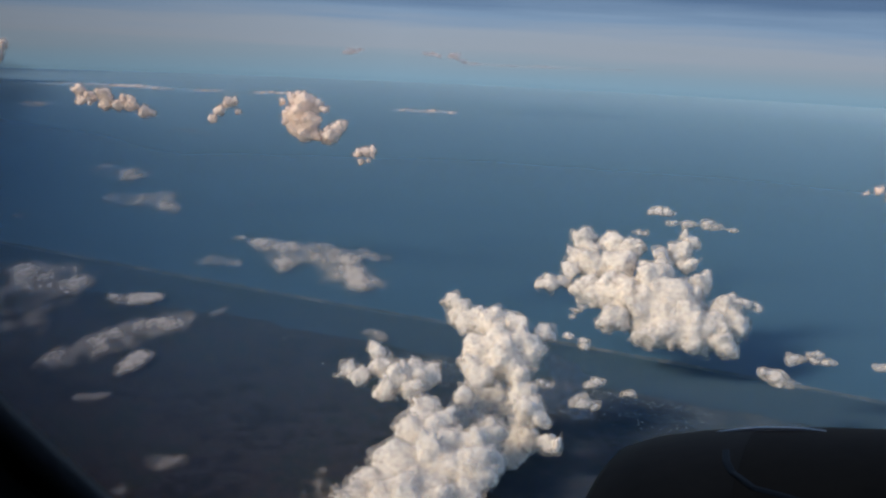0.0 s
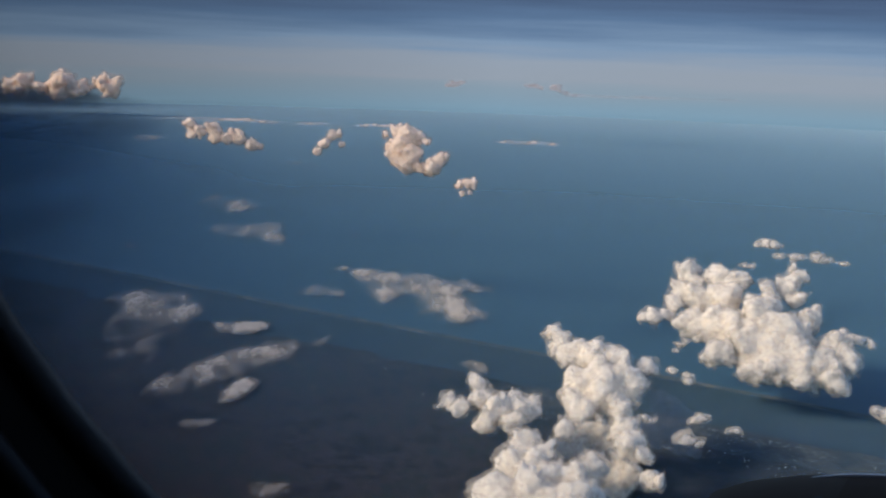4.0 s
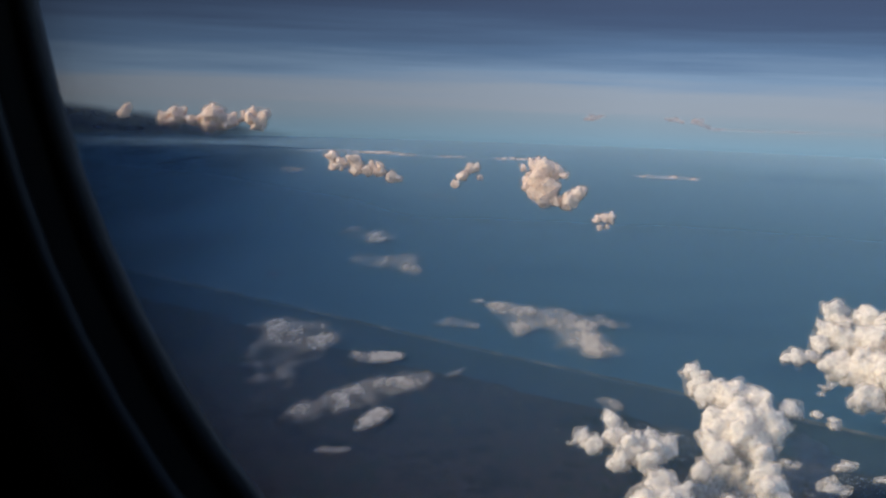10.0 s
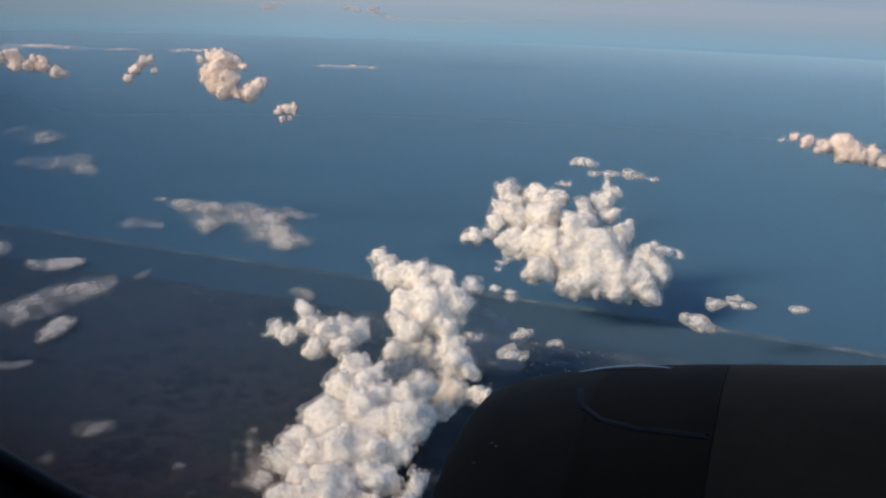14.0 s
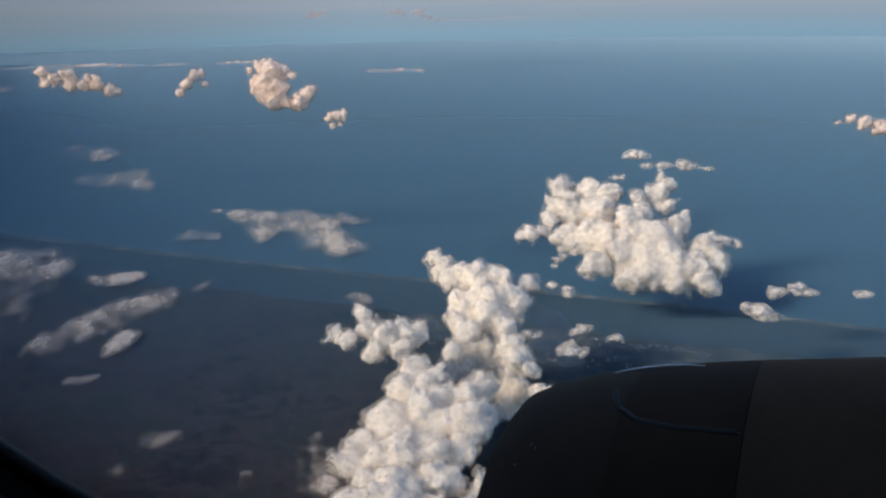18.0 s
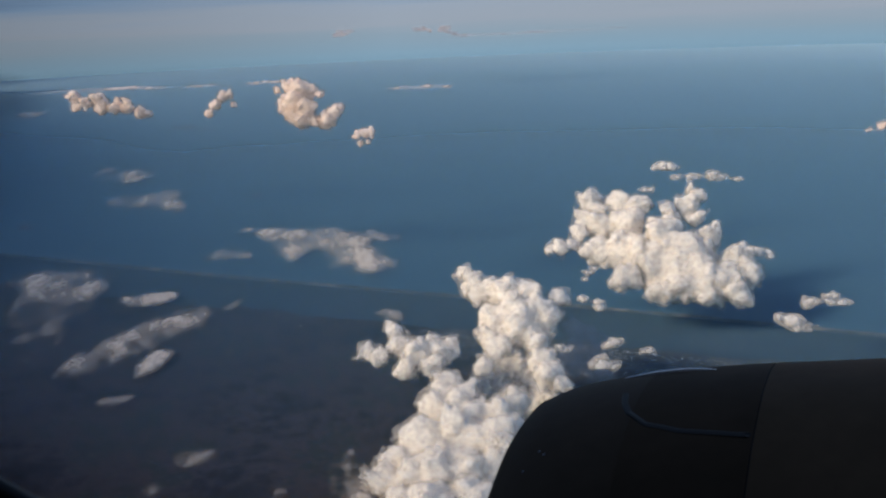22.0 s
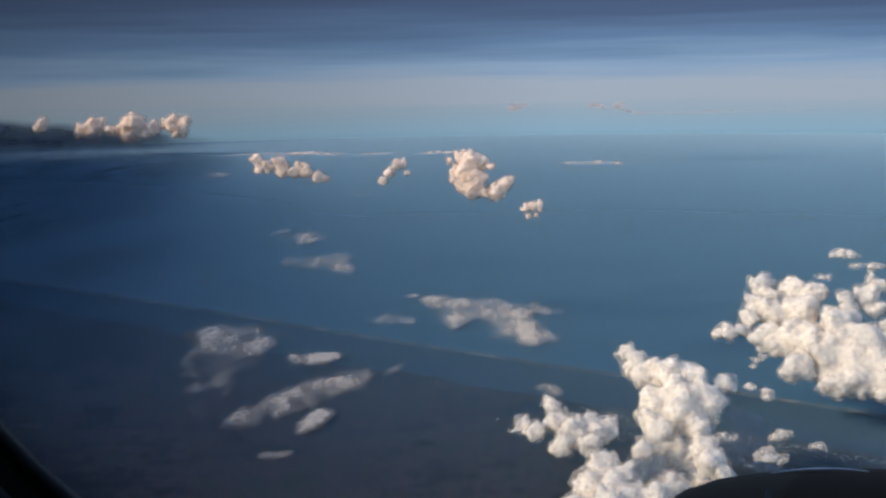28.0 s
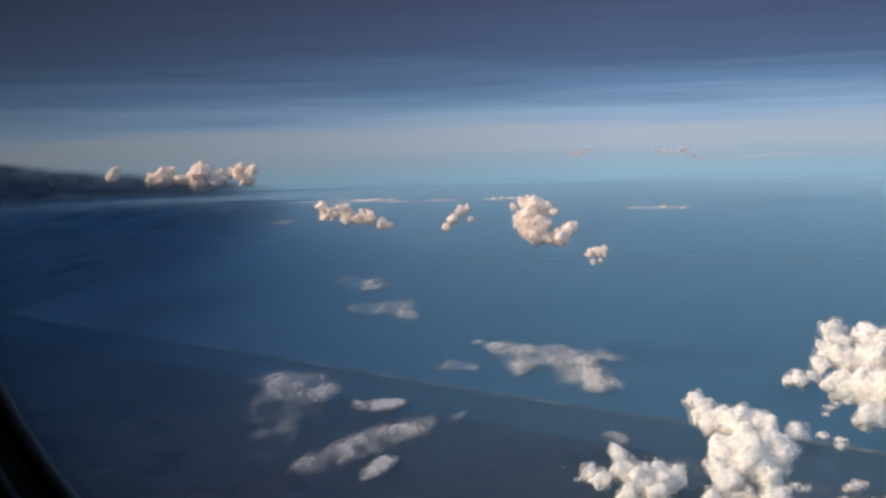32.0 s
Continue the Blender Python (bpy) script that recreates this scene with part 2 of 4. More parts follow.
def sky_backdrop_material():
    m, t, out = material("sky_haze")
    geo = t.nodes.new("ShaderNodeNewGeometry").outputs["Position"]
    sep = t.nodes.new("ShaderNodeSeparateXYZ")
    t.links.new(geo, sep.inputs[0])
    stretch = t.nodes.new("ShaderNodeMapping")
    stretch.inputs["Scale"].default_value = (0.0006, 0.0006, 0.016)
    t.links.new(geo, stretch.inputs["Vector"])
    fine = t.nodes.new("ShaderNodeMapping")
    fine.inputs["Scale"].default_value = (0.002, 0.002, 0.05)
    t.links.new(geo, fine.inputs["Vector"])
    n1, n2 = noise_node(t, 1.0, 5, 0.55, stretch.outputs[0]), noise_node(t, 1.0, 4, 0.6, fine.outputs[0])
    wob = math_node(t, "ADD", math_node(t, "MULTIPLY", math_node(t, "SUBTRACT", n1.outputs["Fac"], 0.5), 190.0), math_node(t, "MULTIPLY", math_node(t, "SUBTRACT", n2.outputs["Fac"], 0.5), 60.0))
    up = math_node(t, "ADD", sep.outputs["Z"], 280.0)
    wobble = math_node(t, "MULTIPLY", wob, math_node(t, "MINIMUM", math_node(t, "MAXIMUM", math_node(t, "DIVIDE", up, 220.0), 0.0), 1.0))
    h = math_node(t, "DIVIDE", math_node(t, "ADD", up, wobble), 1000.0)
    col = ramp(t, h, [(0.0, (0.162, 0.268, 0.356)), (0.05, (0.172, 0.270, 0.356)), (0.12, (0.20, 0.268, 0.335)), (0.18, (0.242, 0.282, 0.34)), (0.24, (0.24, 0.285, 0.352)), (0.32, (0.165, 0.245, 0.36)), (0.42, (0.085, 0.145, 0.25)), (0.56, (0.05, 0.08, 0.15)), (0.8, (0.04, 0.055, 0.105)), (1.0, (0.035, 0.048, 0.095))])
    e = node(t, "ShaderNodeEmission", Strength=1.0)
    # glow dimmed towards one side to paint the window's dark edge
    t.links.new(math_node(t, "MINIMUM", 1.16, math_node(t, "ADD", 1.11, math_node(t, "MULTIPLY", sep.outputs["X"], 0.00026))), e.inputs["Strength"])
    t.links.new(col.outputs["Color"], e.inputs["Color"])
    t.links.new(e.outputs[0], out.inputs["Surface"])
    return m


sky_haze = sky_backdrop_material()


def pane_material():
    """Clear acrylic; the frame's soft shade is painted in, deeper towards the seal."""
    m, t, out = material("window_pane")
    tr, gl = t.nodes.new("ShaderNodeBsdfTransparent"), node(t, "ShaderNodeBsdfGlossy", Roughness=0.03)
    rim_shade = t.nodes.new("ShaderNodeAttribute")
    rim_shade.attribute_name = "rim_shade"
    pos = t.nodes.new("ShaderNodeTexCoord").outputs["Object"]
    patchy = noise_node(t, 22.0, 4, 0.6, pos)
    rim_dim = math_node(t, "MULTIPLY", rim_shade.outputs["Fac"], math_node(t, "ADD", 0.8, math_node(t, "MULTIPLY", patchy.outputs["Fac"], 0.4)))
    tint = ramp(t, rim_dim, [(0.0, (0.97, 0.98, 0.98)), (0.5, (0.80, 0.79, 0.78)), (1.0, (0.54, 0.52, 0.51))])
    t.links.new(tint.outputs["Color"], tr.inputs["Color"])
    fr = node(t, "ShaderNodeFresnel", IOR=1.2)
    mix = t.nodes.new("ShaderNodeMixShader")
    t.links.new(fr.outputs[0], mix.inputs["Fac"])
    t.links.new(tr.outputs[0], mix.inputs[1])
    t.links.new(gl.outputs[0], mix.inputs[2])
    t.links.new(mix.outputs[0], out.inputs["Surface"])
    return m


window_pane_glass = pane_material()


# ---- mesh helpers ----
def mesh_object(name, verts, faces, mat, parent=None, smooth=False):
    me = bpy.data.meshes.new(name)
    me.from_pydata(verts, [], faces)
    me.update()
    me.materials.append(mat)
    if smooth:
        me.polygons.foreach_set("use_smooth", [True] * len(me.polygons))
    ob = new(name, me)
    ob.parent = parent
    return ob


def part(name, bm, mat, parent, label="", smooth=False):
    me = bpy.data.meshes.new(name)
    bmesh.ops.recalc_face_normals(bm, faces=bm.faces)
    bm.to_mesh(me)
    bm.free()
    me.materials.append(mat)
    if smooth:
        me.polygons.foreach_set("use_smooth", [True] * len(me.polygons))
    ob = new(name, me)
    ob.parent = parent
    return tagged(ob, label)


def box(x0, x1, y0, y1, z0, z1, bevel=0.0):
    bm = bmesh.new()
    bmesh.ops.create_cube(bm, size=1)
    for v in bm.verts:
        v.co = Vector((x0 + (v.co.x + 0.5) * (x1 - x0), y0 + (v.co.y + 0.5) * (y1 - y0), z0 + (v.co.z + 0.5) * (z1 - z0)))
    if bevel:
        bmesh.ops.bevel(bm, geom=bm.edges[:], offset=bevel, segments=2, affect="EDGES")
    return bm


rng = np.random.default_rng(7)


# ---- setting: sea, land, sky ----
GROUND = -266.0


def sea_sheet():
    rings, spokes = [0, 200, 500, 900, 1500, 2400, 3500, 4900], 96
    verts, faces = [(0, 0, GROUND)], []
    for r in rings[1:]:
        verts += [(r * math.cos(a * math.tau / spokes), r * math.sin(a * math.tau / spokes), GROUND) for a in range(spokes)]
    for a in range(spokes):
        faces.append((0, 1 + a, 1 + (a + 1) % spokes))
    for k in range(len(rings) - 2):
        b0, b1 = 1 + k * spokes, 1 + (k + 1) * spokes
        faces += [(b0 + a, b1 + a, b1 + (a + 1) % spokes, b0 + (a + 1) % spokes) for a in range(spokes)]
    return tagged(mesh_object("sea", verts, faces, sea_water), "calm hazy blue sea reaching the horizon", "sea", kind="structure")


# the shore runs straight from far out on one side to near on the other
SHORE_O, SHORE_U, SHORE_M = Vector((82, 948, 0)), Vector((0.856, -0.516, 0)), Vector((-0.516, -0.856, 0))


def shore_strip(name, near, far, wobble, seed, z, mat, label, category, s0=-2600, s1=1500, step=9, inner=None):
    """A low sheet of land between two wavy lines that follow the shore; near and far are offsets inland."""
    cols = 14
    verts, faces = [], []
    n = int((s1 - s0) / step)
    for i in range(n + 1):
        s = s0 + i * step
        w0 = (noise.noise(Vector((s / 70, seed, 0))) * 0.7 + noise.noise(Vector((s / 22, seed, 3))) * 0.3) * wobble
        w1 = (noise.noise(Vector((s / 60, seed, 7))) * 0.7 + noise.noise(Vector((s / 18, seed, 9))) * 0.3) * (wobble if inner is None else inner)
        bend = 10 * noise.noise(Vector((s / 420, 5.5, 1)))
        for k in range(cols + 1):
            o = near + w0 + bend + (far + w1 - near - w0) * (k / cols) ** 1.6
            p = SHORE_O + SHORE_U * s + SHORE_M * o
            rise = min(k, 1) * (0.5 + 0.4 * noise.noise(Vector((s / 40, o / 40, seed))))
            verts.append((p.x, p.y, GROUND + z + rise))
    for i in range(n):
        for k in range(cols):
            a = i * (cols + 1) + k
            faces.append((a, a + 1, a + cols + 2, a + cols + 1))
    return tagged(mesh_object(name, verts, faces, mat, smooth=True), label, category, kind="structure")


sea_sheet()
shore_strip("lagoon", 8, 110, 3, 2.0, 0.25, lagoon_water, "grey shallow lagoon and marsh behind the barrier beach", "water")
shore_strip("barrier_beach", 0, 9, 3.5, 1.0, 0.5, land_shore, "pale narrow barrier beach along the coast", "beach", inner=4)
shore_strip("land", 92, 1400, 20, 4.0, 0.6, land_woods, "dark wooded coastal plain in evening haze", "ground", inner=0)


def town():
    """Pale roofs and walls of a coastal town scattered along the lagoon."""
    verts, faces = [], []
    for _ in range(520):
        s = 175 + rng.normal() * 85
        o = 104 + abs(rng.normal()) * 9 if rng.random() < 0.6 else 108 + rng.uniform(0, 60)
        p = SHORE_O + SHORE_U * s + SHORE_M * o
        w, d, h, a = rng.uniform(0.12, 0.5), rng.uniform(0.12, 0.35), rng.uniform(0.0, 0.25), rng.uniform(0, 3)
        b = len(verts)
        for z in (0.6, 1.6 + h):
            for u, v in ((-w, -d), (w, -d), (w, d), (-w, d)):
                verts.append((p.x + u * math.cos(a) - v * math.sin(a), p.y + u * math.sin(a) + v * math.cos(a), GROUND + z))
        faces += [(b, b + 1, b + 5, b + 4), (b + 1, b + 2, b + 6, b + 5), (b + 2, b + 3, b + 7, b + 6), (b + 3, b, b + 4, b + 7), (b + 4, b + 5, b + 6, b + 7)]
    return tagged(mesh_object("town_buildings", verts, faces, house_plaster), "tiny pale buildings of a coastal town", "buildings", kind="stuff")


shore_strip("town_ground", 98, 150, 10, 6.0, 1.1, land_town, "greyish built-up ground of a coastal town", "ground", s0=40, s1=420, inner=18)
town()


def sky_backdrop():
    r, n, levels = 4850.0, 64, 24
    verts, faces = [], []
    for k in range(levels + 1):
        z = GROUND - 25 + 1050 * (k / levels) ** 1.5
        verts += [(r * math.sin(radians(-80 + 160 * i / n)), r * math.cos(radians(-80 + 160 * i / n)), z) for i in range(n + 1)]
    for k in range(levels):
        for i in range(n):
            a = k * (n + 1) + i
            faces.append((a, a + 1, a + n + 2, a + n + 1))
    return tagged(mesh_object("backdrop_sky", verts, faces, sky_haze, smooth=True), "hazy evening sky with faint streaks of high cloud", "sky", kind="structure")


sky_backdrop()


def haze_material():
    m, t, out = material("painted_haze")
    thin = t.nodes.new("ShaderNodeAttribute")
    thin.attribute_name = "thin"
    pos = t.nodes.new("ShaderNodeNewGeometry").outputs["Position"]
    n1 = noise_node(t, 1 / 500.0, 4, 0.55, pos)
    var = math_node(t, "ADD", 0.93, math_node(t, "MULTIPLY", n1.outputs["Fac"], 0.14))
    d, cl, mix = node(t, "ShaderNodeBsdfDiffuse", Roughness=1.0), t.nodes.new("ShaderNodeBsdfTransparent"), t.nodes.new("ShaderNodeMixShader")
    # colour pales with opacity to paint the fade into the horizon
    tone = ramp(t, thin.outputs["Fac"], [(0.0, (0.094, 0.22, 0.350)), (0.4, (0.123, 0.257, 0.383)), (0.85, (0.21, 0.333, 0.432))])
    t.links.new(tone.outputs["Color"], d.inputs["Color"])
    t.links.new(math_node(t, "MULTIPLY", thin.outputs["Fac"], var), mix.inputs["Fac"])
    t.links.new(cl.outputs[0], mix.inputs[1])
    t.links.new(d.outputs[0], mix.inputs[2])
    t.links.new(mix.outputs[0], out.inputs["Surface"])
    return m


def haze_sheet(z, label):
    """A see-through sheet painting aerial haze over sea and land, denser farther out."""
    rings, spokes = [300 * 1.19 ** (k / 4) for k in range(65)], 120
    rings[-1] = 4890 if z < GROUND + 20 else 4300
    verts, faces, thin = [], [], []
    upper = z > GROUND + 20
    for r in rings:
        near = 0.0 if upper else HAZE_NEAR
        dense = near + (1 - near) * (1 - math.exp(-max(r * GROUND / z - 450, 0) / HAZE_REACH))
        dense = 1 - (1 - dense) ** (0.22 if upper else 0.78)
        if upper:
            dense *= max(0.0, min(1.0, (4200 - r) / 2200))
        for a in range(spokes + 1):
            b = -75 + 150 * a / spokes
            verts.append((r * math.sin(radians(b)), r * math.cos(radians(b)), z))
            # painted haze is thinned on one side to leave that side darker
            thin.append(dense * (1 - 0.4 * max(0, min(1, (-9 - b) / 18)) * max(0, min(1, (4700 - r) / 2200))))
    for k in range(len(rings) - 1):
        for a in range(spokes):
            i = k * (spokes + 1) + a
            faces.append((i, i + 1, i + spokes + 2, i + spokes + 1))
    ob = mesh_object("haze_sheet", verts, faces, painted_haze, smooth=True)
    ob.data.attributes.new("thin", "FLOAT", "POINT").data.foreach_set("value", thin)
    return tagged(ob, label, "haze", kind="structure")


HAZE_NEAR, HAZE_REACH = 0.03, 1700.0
painted_haze = haze_material()
haze_sheet(GROUND + 3.0, "see-through blue sheet painting distance haze over sea and land")
haze_sheet(-205.0, "upper see-through sheet painting blue distance haze")


def shade_deck():
    """An unseen sheet added above the view to cast shade over that side of sea and land."""
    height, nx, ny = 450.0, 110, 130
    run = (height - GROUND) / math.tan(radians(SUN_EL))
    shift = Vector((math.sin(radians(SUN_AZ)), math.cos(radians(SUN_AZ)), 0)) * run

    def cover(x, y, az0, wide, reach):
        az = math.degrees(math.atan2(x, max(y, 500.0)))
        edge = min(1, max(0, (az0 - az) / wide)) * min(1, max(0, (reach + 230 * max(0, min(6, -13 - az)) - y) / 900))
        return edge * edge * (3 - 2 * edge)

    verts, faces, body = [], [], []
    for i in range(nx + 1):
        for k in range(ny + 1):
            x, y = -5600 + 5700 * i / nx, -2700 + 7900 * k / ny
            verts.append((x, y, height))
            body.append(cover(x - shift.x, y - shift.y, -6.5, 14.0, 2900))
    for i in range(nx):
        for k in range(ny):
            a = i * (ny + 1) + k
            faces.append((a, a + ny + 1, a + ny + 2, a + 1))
    ob = mesh_object("shade_sheet", verts, faces, deck_shade, smooth=True)
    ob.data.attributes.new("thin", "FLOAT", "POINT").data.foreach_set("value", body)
    return tagged(ob, "unseen high sheet added to shade the coast", "cloud", kind="structure")


# material of the added unseen sheet that blocks the sun on one side
deck_shade, dt, dout = material("deck_shade")
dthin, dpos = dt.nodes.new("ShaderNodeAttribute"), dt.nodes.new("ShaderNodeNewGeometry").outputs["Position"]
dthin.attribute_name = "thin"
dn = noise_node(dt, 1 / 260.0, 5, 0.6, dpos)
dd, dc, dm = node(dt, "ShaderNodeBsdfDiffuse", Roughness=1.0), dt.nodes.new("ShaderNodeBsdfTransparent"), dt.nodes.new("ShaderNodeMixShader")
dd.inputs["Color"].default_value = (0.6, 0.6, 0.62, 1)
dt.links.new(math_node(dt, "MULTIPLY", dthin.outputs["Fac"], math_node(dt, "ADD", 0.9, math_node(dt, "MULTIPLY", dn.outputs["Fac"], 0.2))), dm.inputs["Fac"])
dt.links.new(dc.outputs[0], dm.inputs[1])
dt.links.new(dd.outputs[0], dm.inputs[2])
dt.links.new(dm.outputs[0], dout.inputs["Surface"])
shade_deck()


# ---- clouds ----
def spline_weights(count, cells, phase):
    """Rows of smooth blending weights that spread a coarse lattice over count samples."""
    w = np.zeros((count, int(cells) + 5), np.float32)
    x = np.linspace(0, cells, count) + phase + 1
    i = np.floor(x).astype(int)
    f = x - i
    for k, v in ((-1, (1 - f) ** 3 / 6), (0, (3 * f ** 3 - 6 * f ** 2 + 4) / 6), (1, (-3 * f ** 3 + 3 * f ** 2 + 3 * f + 1) / 6), (2, f ** 3 / 6)):
        w[np.arange(count), i + k] += v
    return w


def lattice_noise(shape, voxel, scale):
    """Smooth noise of a given scale in metres over a regular grid."""
    ws = [spline_weights(n, max(n * voxel / scale, 1), rng.uniform(0, 1)) for n in shape]
    lat = rng.uniform(-1, 1, [w.shape[1] for w in ws]).astype(np.float32)
    out = np.tensordot(ws[0], lat, (1, 0))
    out = np.tensordot(out, ws[1], (1, 1))
    return np.tensordot(out, ws[2], (1, 1)) * 2.2


def skin_of(field, level, origin, voxel):
    """The skin where a gridded field crosses a level: one vertex a crossed cell, one quad a crossed edge."""
    f = field - level
    inside = f < 0
    n = np.array(f.shape) - 1
    total, count = np.zeros((*n, 3), np.float32), np.zeros(n, np.float32)
    crossings = []
    for ax in range(3):
        lo, hi = [slice(None)] * 3, [slice(None)] * 3
        lo[ax], hi[ax] = slice(0, -1), slice(1, None)
        fa, fb = f[tuple(lo)], f[tuple(hi)]
        cut = inside[tuple(lo)] != inside[tuple(hi)]
        where = np.argwhere(cut)
        q = (fa[cut] / (fa[cut] - fb[cut])).astype(np.float32)
        u, v = (ax + 1) % 3, (ax + 2) % 3
        for du in (0, 1):
            for dv in (0, 1):
                c = where.copy()
                c[:, u] -= du
                c[:, v] -= dv
                ok = np.all((c >= 0) & (c < n), 1)
                c = c[ok]
                p = where[ok].astype(np.float32)
                p[:, ax] += q[ok]
                np.add.at(total, tuple(c.T), p)
                np.add.at(count, tuple(c.T), 1)
        crossings.append((ax, where, inside[tuple(lo)][cut]))
    used = count > 0
    number = np.full(n, -1, np.int64)
    number[used] = np.arange(used.sum())
    verts = total[used] / count[used][:, None] * voxel + origin
    quads = []
    for ax, where, first in crossings:
        u, v = (ax + 1) % 3, (ax + 2) % 3
        ok = (where[:, u] > 0) & (where[:, v] > 0) & (where[:, u] < n[u]) & (where[:, v] < n[v])
        w, fi = where[ok], first[ok]
        ids = []
        for du, dv in ((1, 1), (0, 1), (0, 0), (1, 0)):
            c = w.copy()
            c[:, u] -= du
            c[:, v] -= dv
            ids.append(number[tuple(c.T)])
        q = np.stack(ids, 1)
        q[~fi] = q[~fi][:, ::-1]
        quads.append(q)
    return verts, np.concatenate(quads)


def skin_mesh(name, verts, quads, mat):
    me = bpy.data.meshes.new(name)
    me.vertices.add(len(verts))
    me.vertices.foreach_set("co", verts.astype(np.float32).ravel())
    me.loops.add(quads.size)
    me.loops.foreach_set("vertex_index", quads.astype(np.int32).ravel())
    me.polygons.add(len(quads))
    me.polygons.foreach_set("loop_start", np.arange(0, quads.size, 4, dtype=np.int32))
    me.update(calc_edges=True)
    me.polygons.foreach_set("use_smooth", np.ones(len(quads), bool))
    me.materials.append(mat)
    return me


def billows(lumps, ragged, voxel):
    """Balls on balls: every lump carries smaller puffs on its skin, and those carry smaller ones again."""
    level = [(np.array(l[:3], float), float(l[3])) for l in lumps]
    balls = list(level)
    for count, lift in ((13, 0.3), (9, 0.25), (6, 0.2)):
        grown = []
        for p, r in level:
            if r * 0.42 < 1.1 * voxel:
                continue
            for _ in range(count):
                d = rng.normal(size=3) * np.array((1, 1, 0.5 if ragged else 0.9)) + np.array((0, 0, lift))
                d /= np.linalg.norm(d)
                out, size = (rng.uniform(0.8, 1.35), rng.uniform(0.16, 0.42)) if ragged else (rng.uniform(0.66, 1.06), 0.16 + 0.40 * rng.random() ** 1.6)
                grown.append((p + d * r * out, r * size))
        level = grown
        balls += grown
    return balls


def cloud_field(balls, mean, voxel, warp):
    """The gridded distance to a heap of balls, gently warped, creased where they meet; also its origin and shape."""
    pts, rad = np.array([p for p, _ in balls]), np.array([r for _, r in balls])
    lo, hi = (pts - rad[:, None]).min(0) - 0.8 * mean - 4 * voxel, (pts + rad[:, None]).max(0) + 0.8 * mean + 4 * voxel
    shape = np.ceil((hi - lo) / voxel).astype(int) + 1
    axes = [(lo[k] + voxel * np.arange(shape[k])).astype(np.float32) for k in range(3)]
    bend = [warp * mean * (0.6 * lattice_noise(shape, voxel, 1.3 * mean) + 0.3 * lattice_noise(shape, voxel, 0.45 * mean)).astype(np.float32) for _ in range(3)]
    field = np.full(shape, 1.2 * mean, np.float32)
    for p, r in balls:
        reach = r * 1.35 + 0.45 * warp * mean + 3 * voxel
        sl = tuple(slice(max(0, int((p[k] - reach - lo[k]) / voxel)), int((p[k] + reach - lo[k]) / voxel) + 2) for k in range(3))
        gx, gy, gz = [g + w[sl] for g, w in zip(np.meshgrid(*[axes[k][sl[k]] - p[k] for k in range(3)], indexing="ij", sparse=True), bend)]
        d = np.sqrt(gx * gx + gy * gy + gz * gz) - r
        f = field[sl]
        melt = 0.5 * r
        h = np.maximum(melt - np.abs(f - d), 0) / melt
        field[sl] = np.minimum(f, d) - h * h * melt * 0.25
    for size, amp in ((0.42, 0.09), (0.2, 0.055)):
        if size * mean > 1.6 * voxel:
            field -= amp * mean * (np.abs(lattice_noise(shape, voxel, size * mean)) - 0.33)
    return field, lo, shape


def cumulus(centre, lumps, label, group, mat, nearer=1.0):
    """One billowing cloud: a heap of lumps and puffs melted into one skin, with a feathered edge."""
    # nearer scales the cloud along the line of sight: same in view, other shadow
    centre, lumps = tuple(c * nearer for c in centre), [tuple(v * nearer for v in l) for l in lumps]
    far = math.dist(centre, (0, 0, 0))
    if mat is cloud_white and (far > 1100 or nearer < 1):
        mat = cloud_far
        lumps = [(*l[:3], l[3] * 0.9) for l in lumps]
        lumps += [(*(np.array(l[:3]) + rng.normal(size=3) * l[3] * (0.7, 0.5, 0.5)), l[3] * rng.uniform(0.2, 0.6)) for l in lumps for _ in range(5)]
    pix = far / 1900
    mean = float(np.mean([l[3] for l in lumps]))
    ragged = len(lumps) < 7 and mat is not cloud_far
    voxel = max((1.25 if mat is cloud_white else 1.0) * pix, 0.3)
    field, lo, shape = cloud_field(billows(lumps, ragged, voxel), mean, voxel, 1.1 if ragged or mat is cloud_veil_shaded else 0.9 if mat is cloud_far else 0.75)
    squat = np.array((1.05, 1.05, 0.6) if ragged else (1.0, 1.0, 1.0))  # ragged puffs are flattened to fit the camera's view
    verts, quads = skin_of(field, -0.3 * mean if ragged else 0.0, lo, voxel)
    ob = new("cumulus_cloud", skin_mesh("cumulus_cloud", verts * squat, quads, mat))
    ob.location = centre
    skin = mat if mat in (cloud_hazy, cloud_veil_shaded) else cloud_fringe if mat is cloud_white else cloud_fringe_far
    for offset, tuft in ((0.5, 0.16), (1.6, 0.3)) if mat is cloud_far else ((0.4, 0.12), (1.2, 0.22)):
        field -= tuft * mean * np.maximum(lattice_noise(shape, voxel, 0.36 * mean), 0) + 0.55 * tuft * mean * np.abs(lattice_noise(shape, voxel, 0.15 * mean))
        for side in (0, -1):
            field[side], field[:, side], field[:, :, side] = mean, mean, mean
        verts, quads = skin_of(field, offset * pix - 0.09 * tuft * mean, lo, voxel)
        fringe = tagged(new("fringe", skin_mesh("fringe", verts * squat, quads, skin)), "thin feathered edge of the cloud")
        fringe.parent = ob
    return tagged(ob, label, "cloud", group)


def flat_noise(shape, cells):
    """Smooth noise over a flat grid, cells lattice steps along each side."""
    wu, wv = [spline_weights(n, max(c, 1), rng.uniform(0, 1)) for n, c in zip(shape, cells)]
    return wu @ rng.uniform(-1, 1, (wu.shape[1], wv.shape[1])) @ wv.T * 1.9


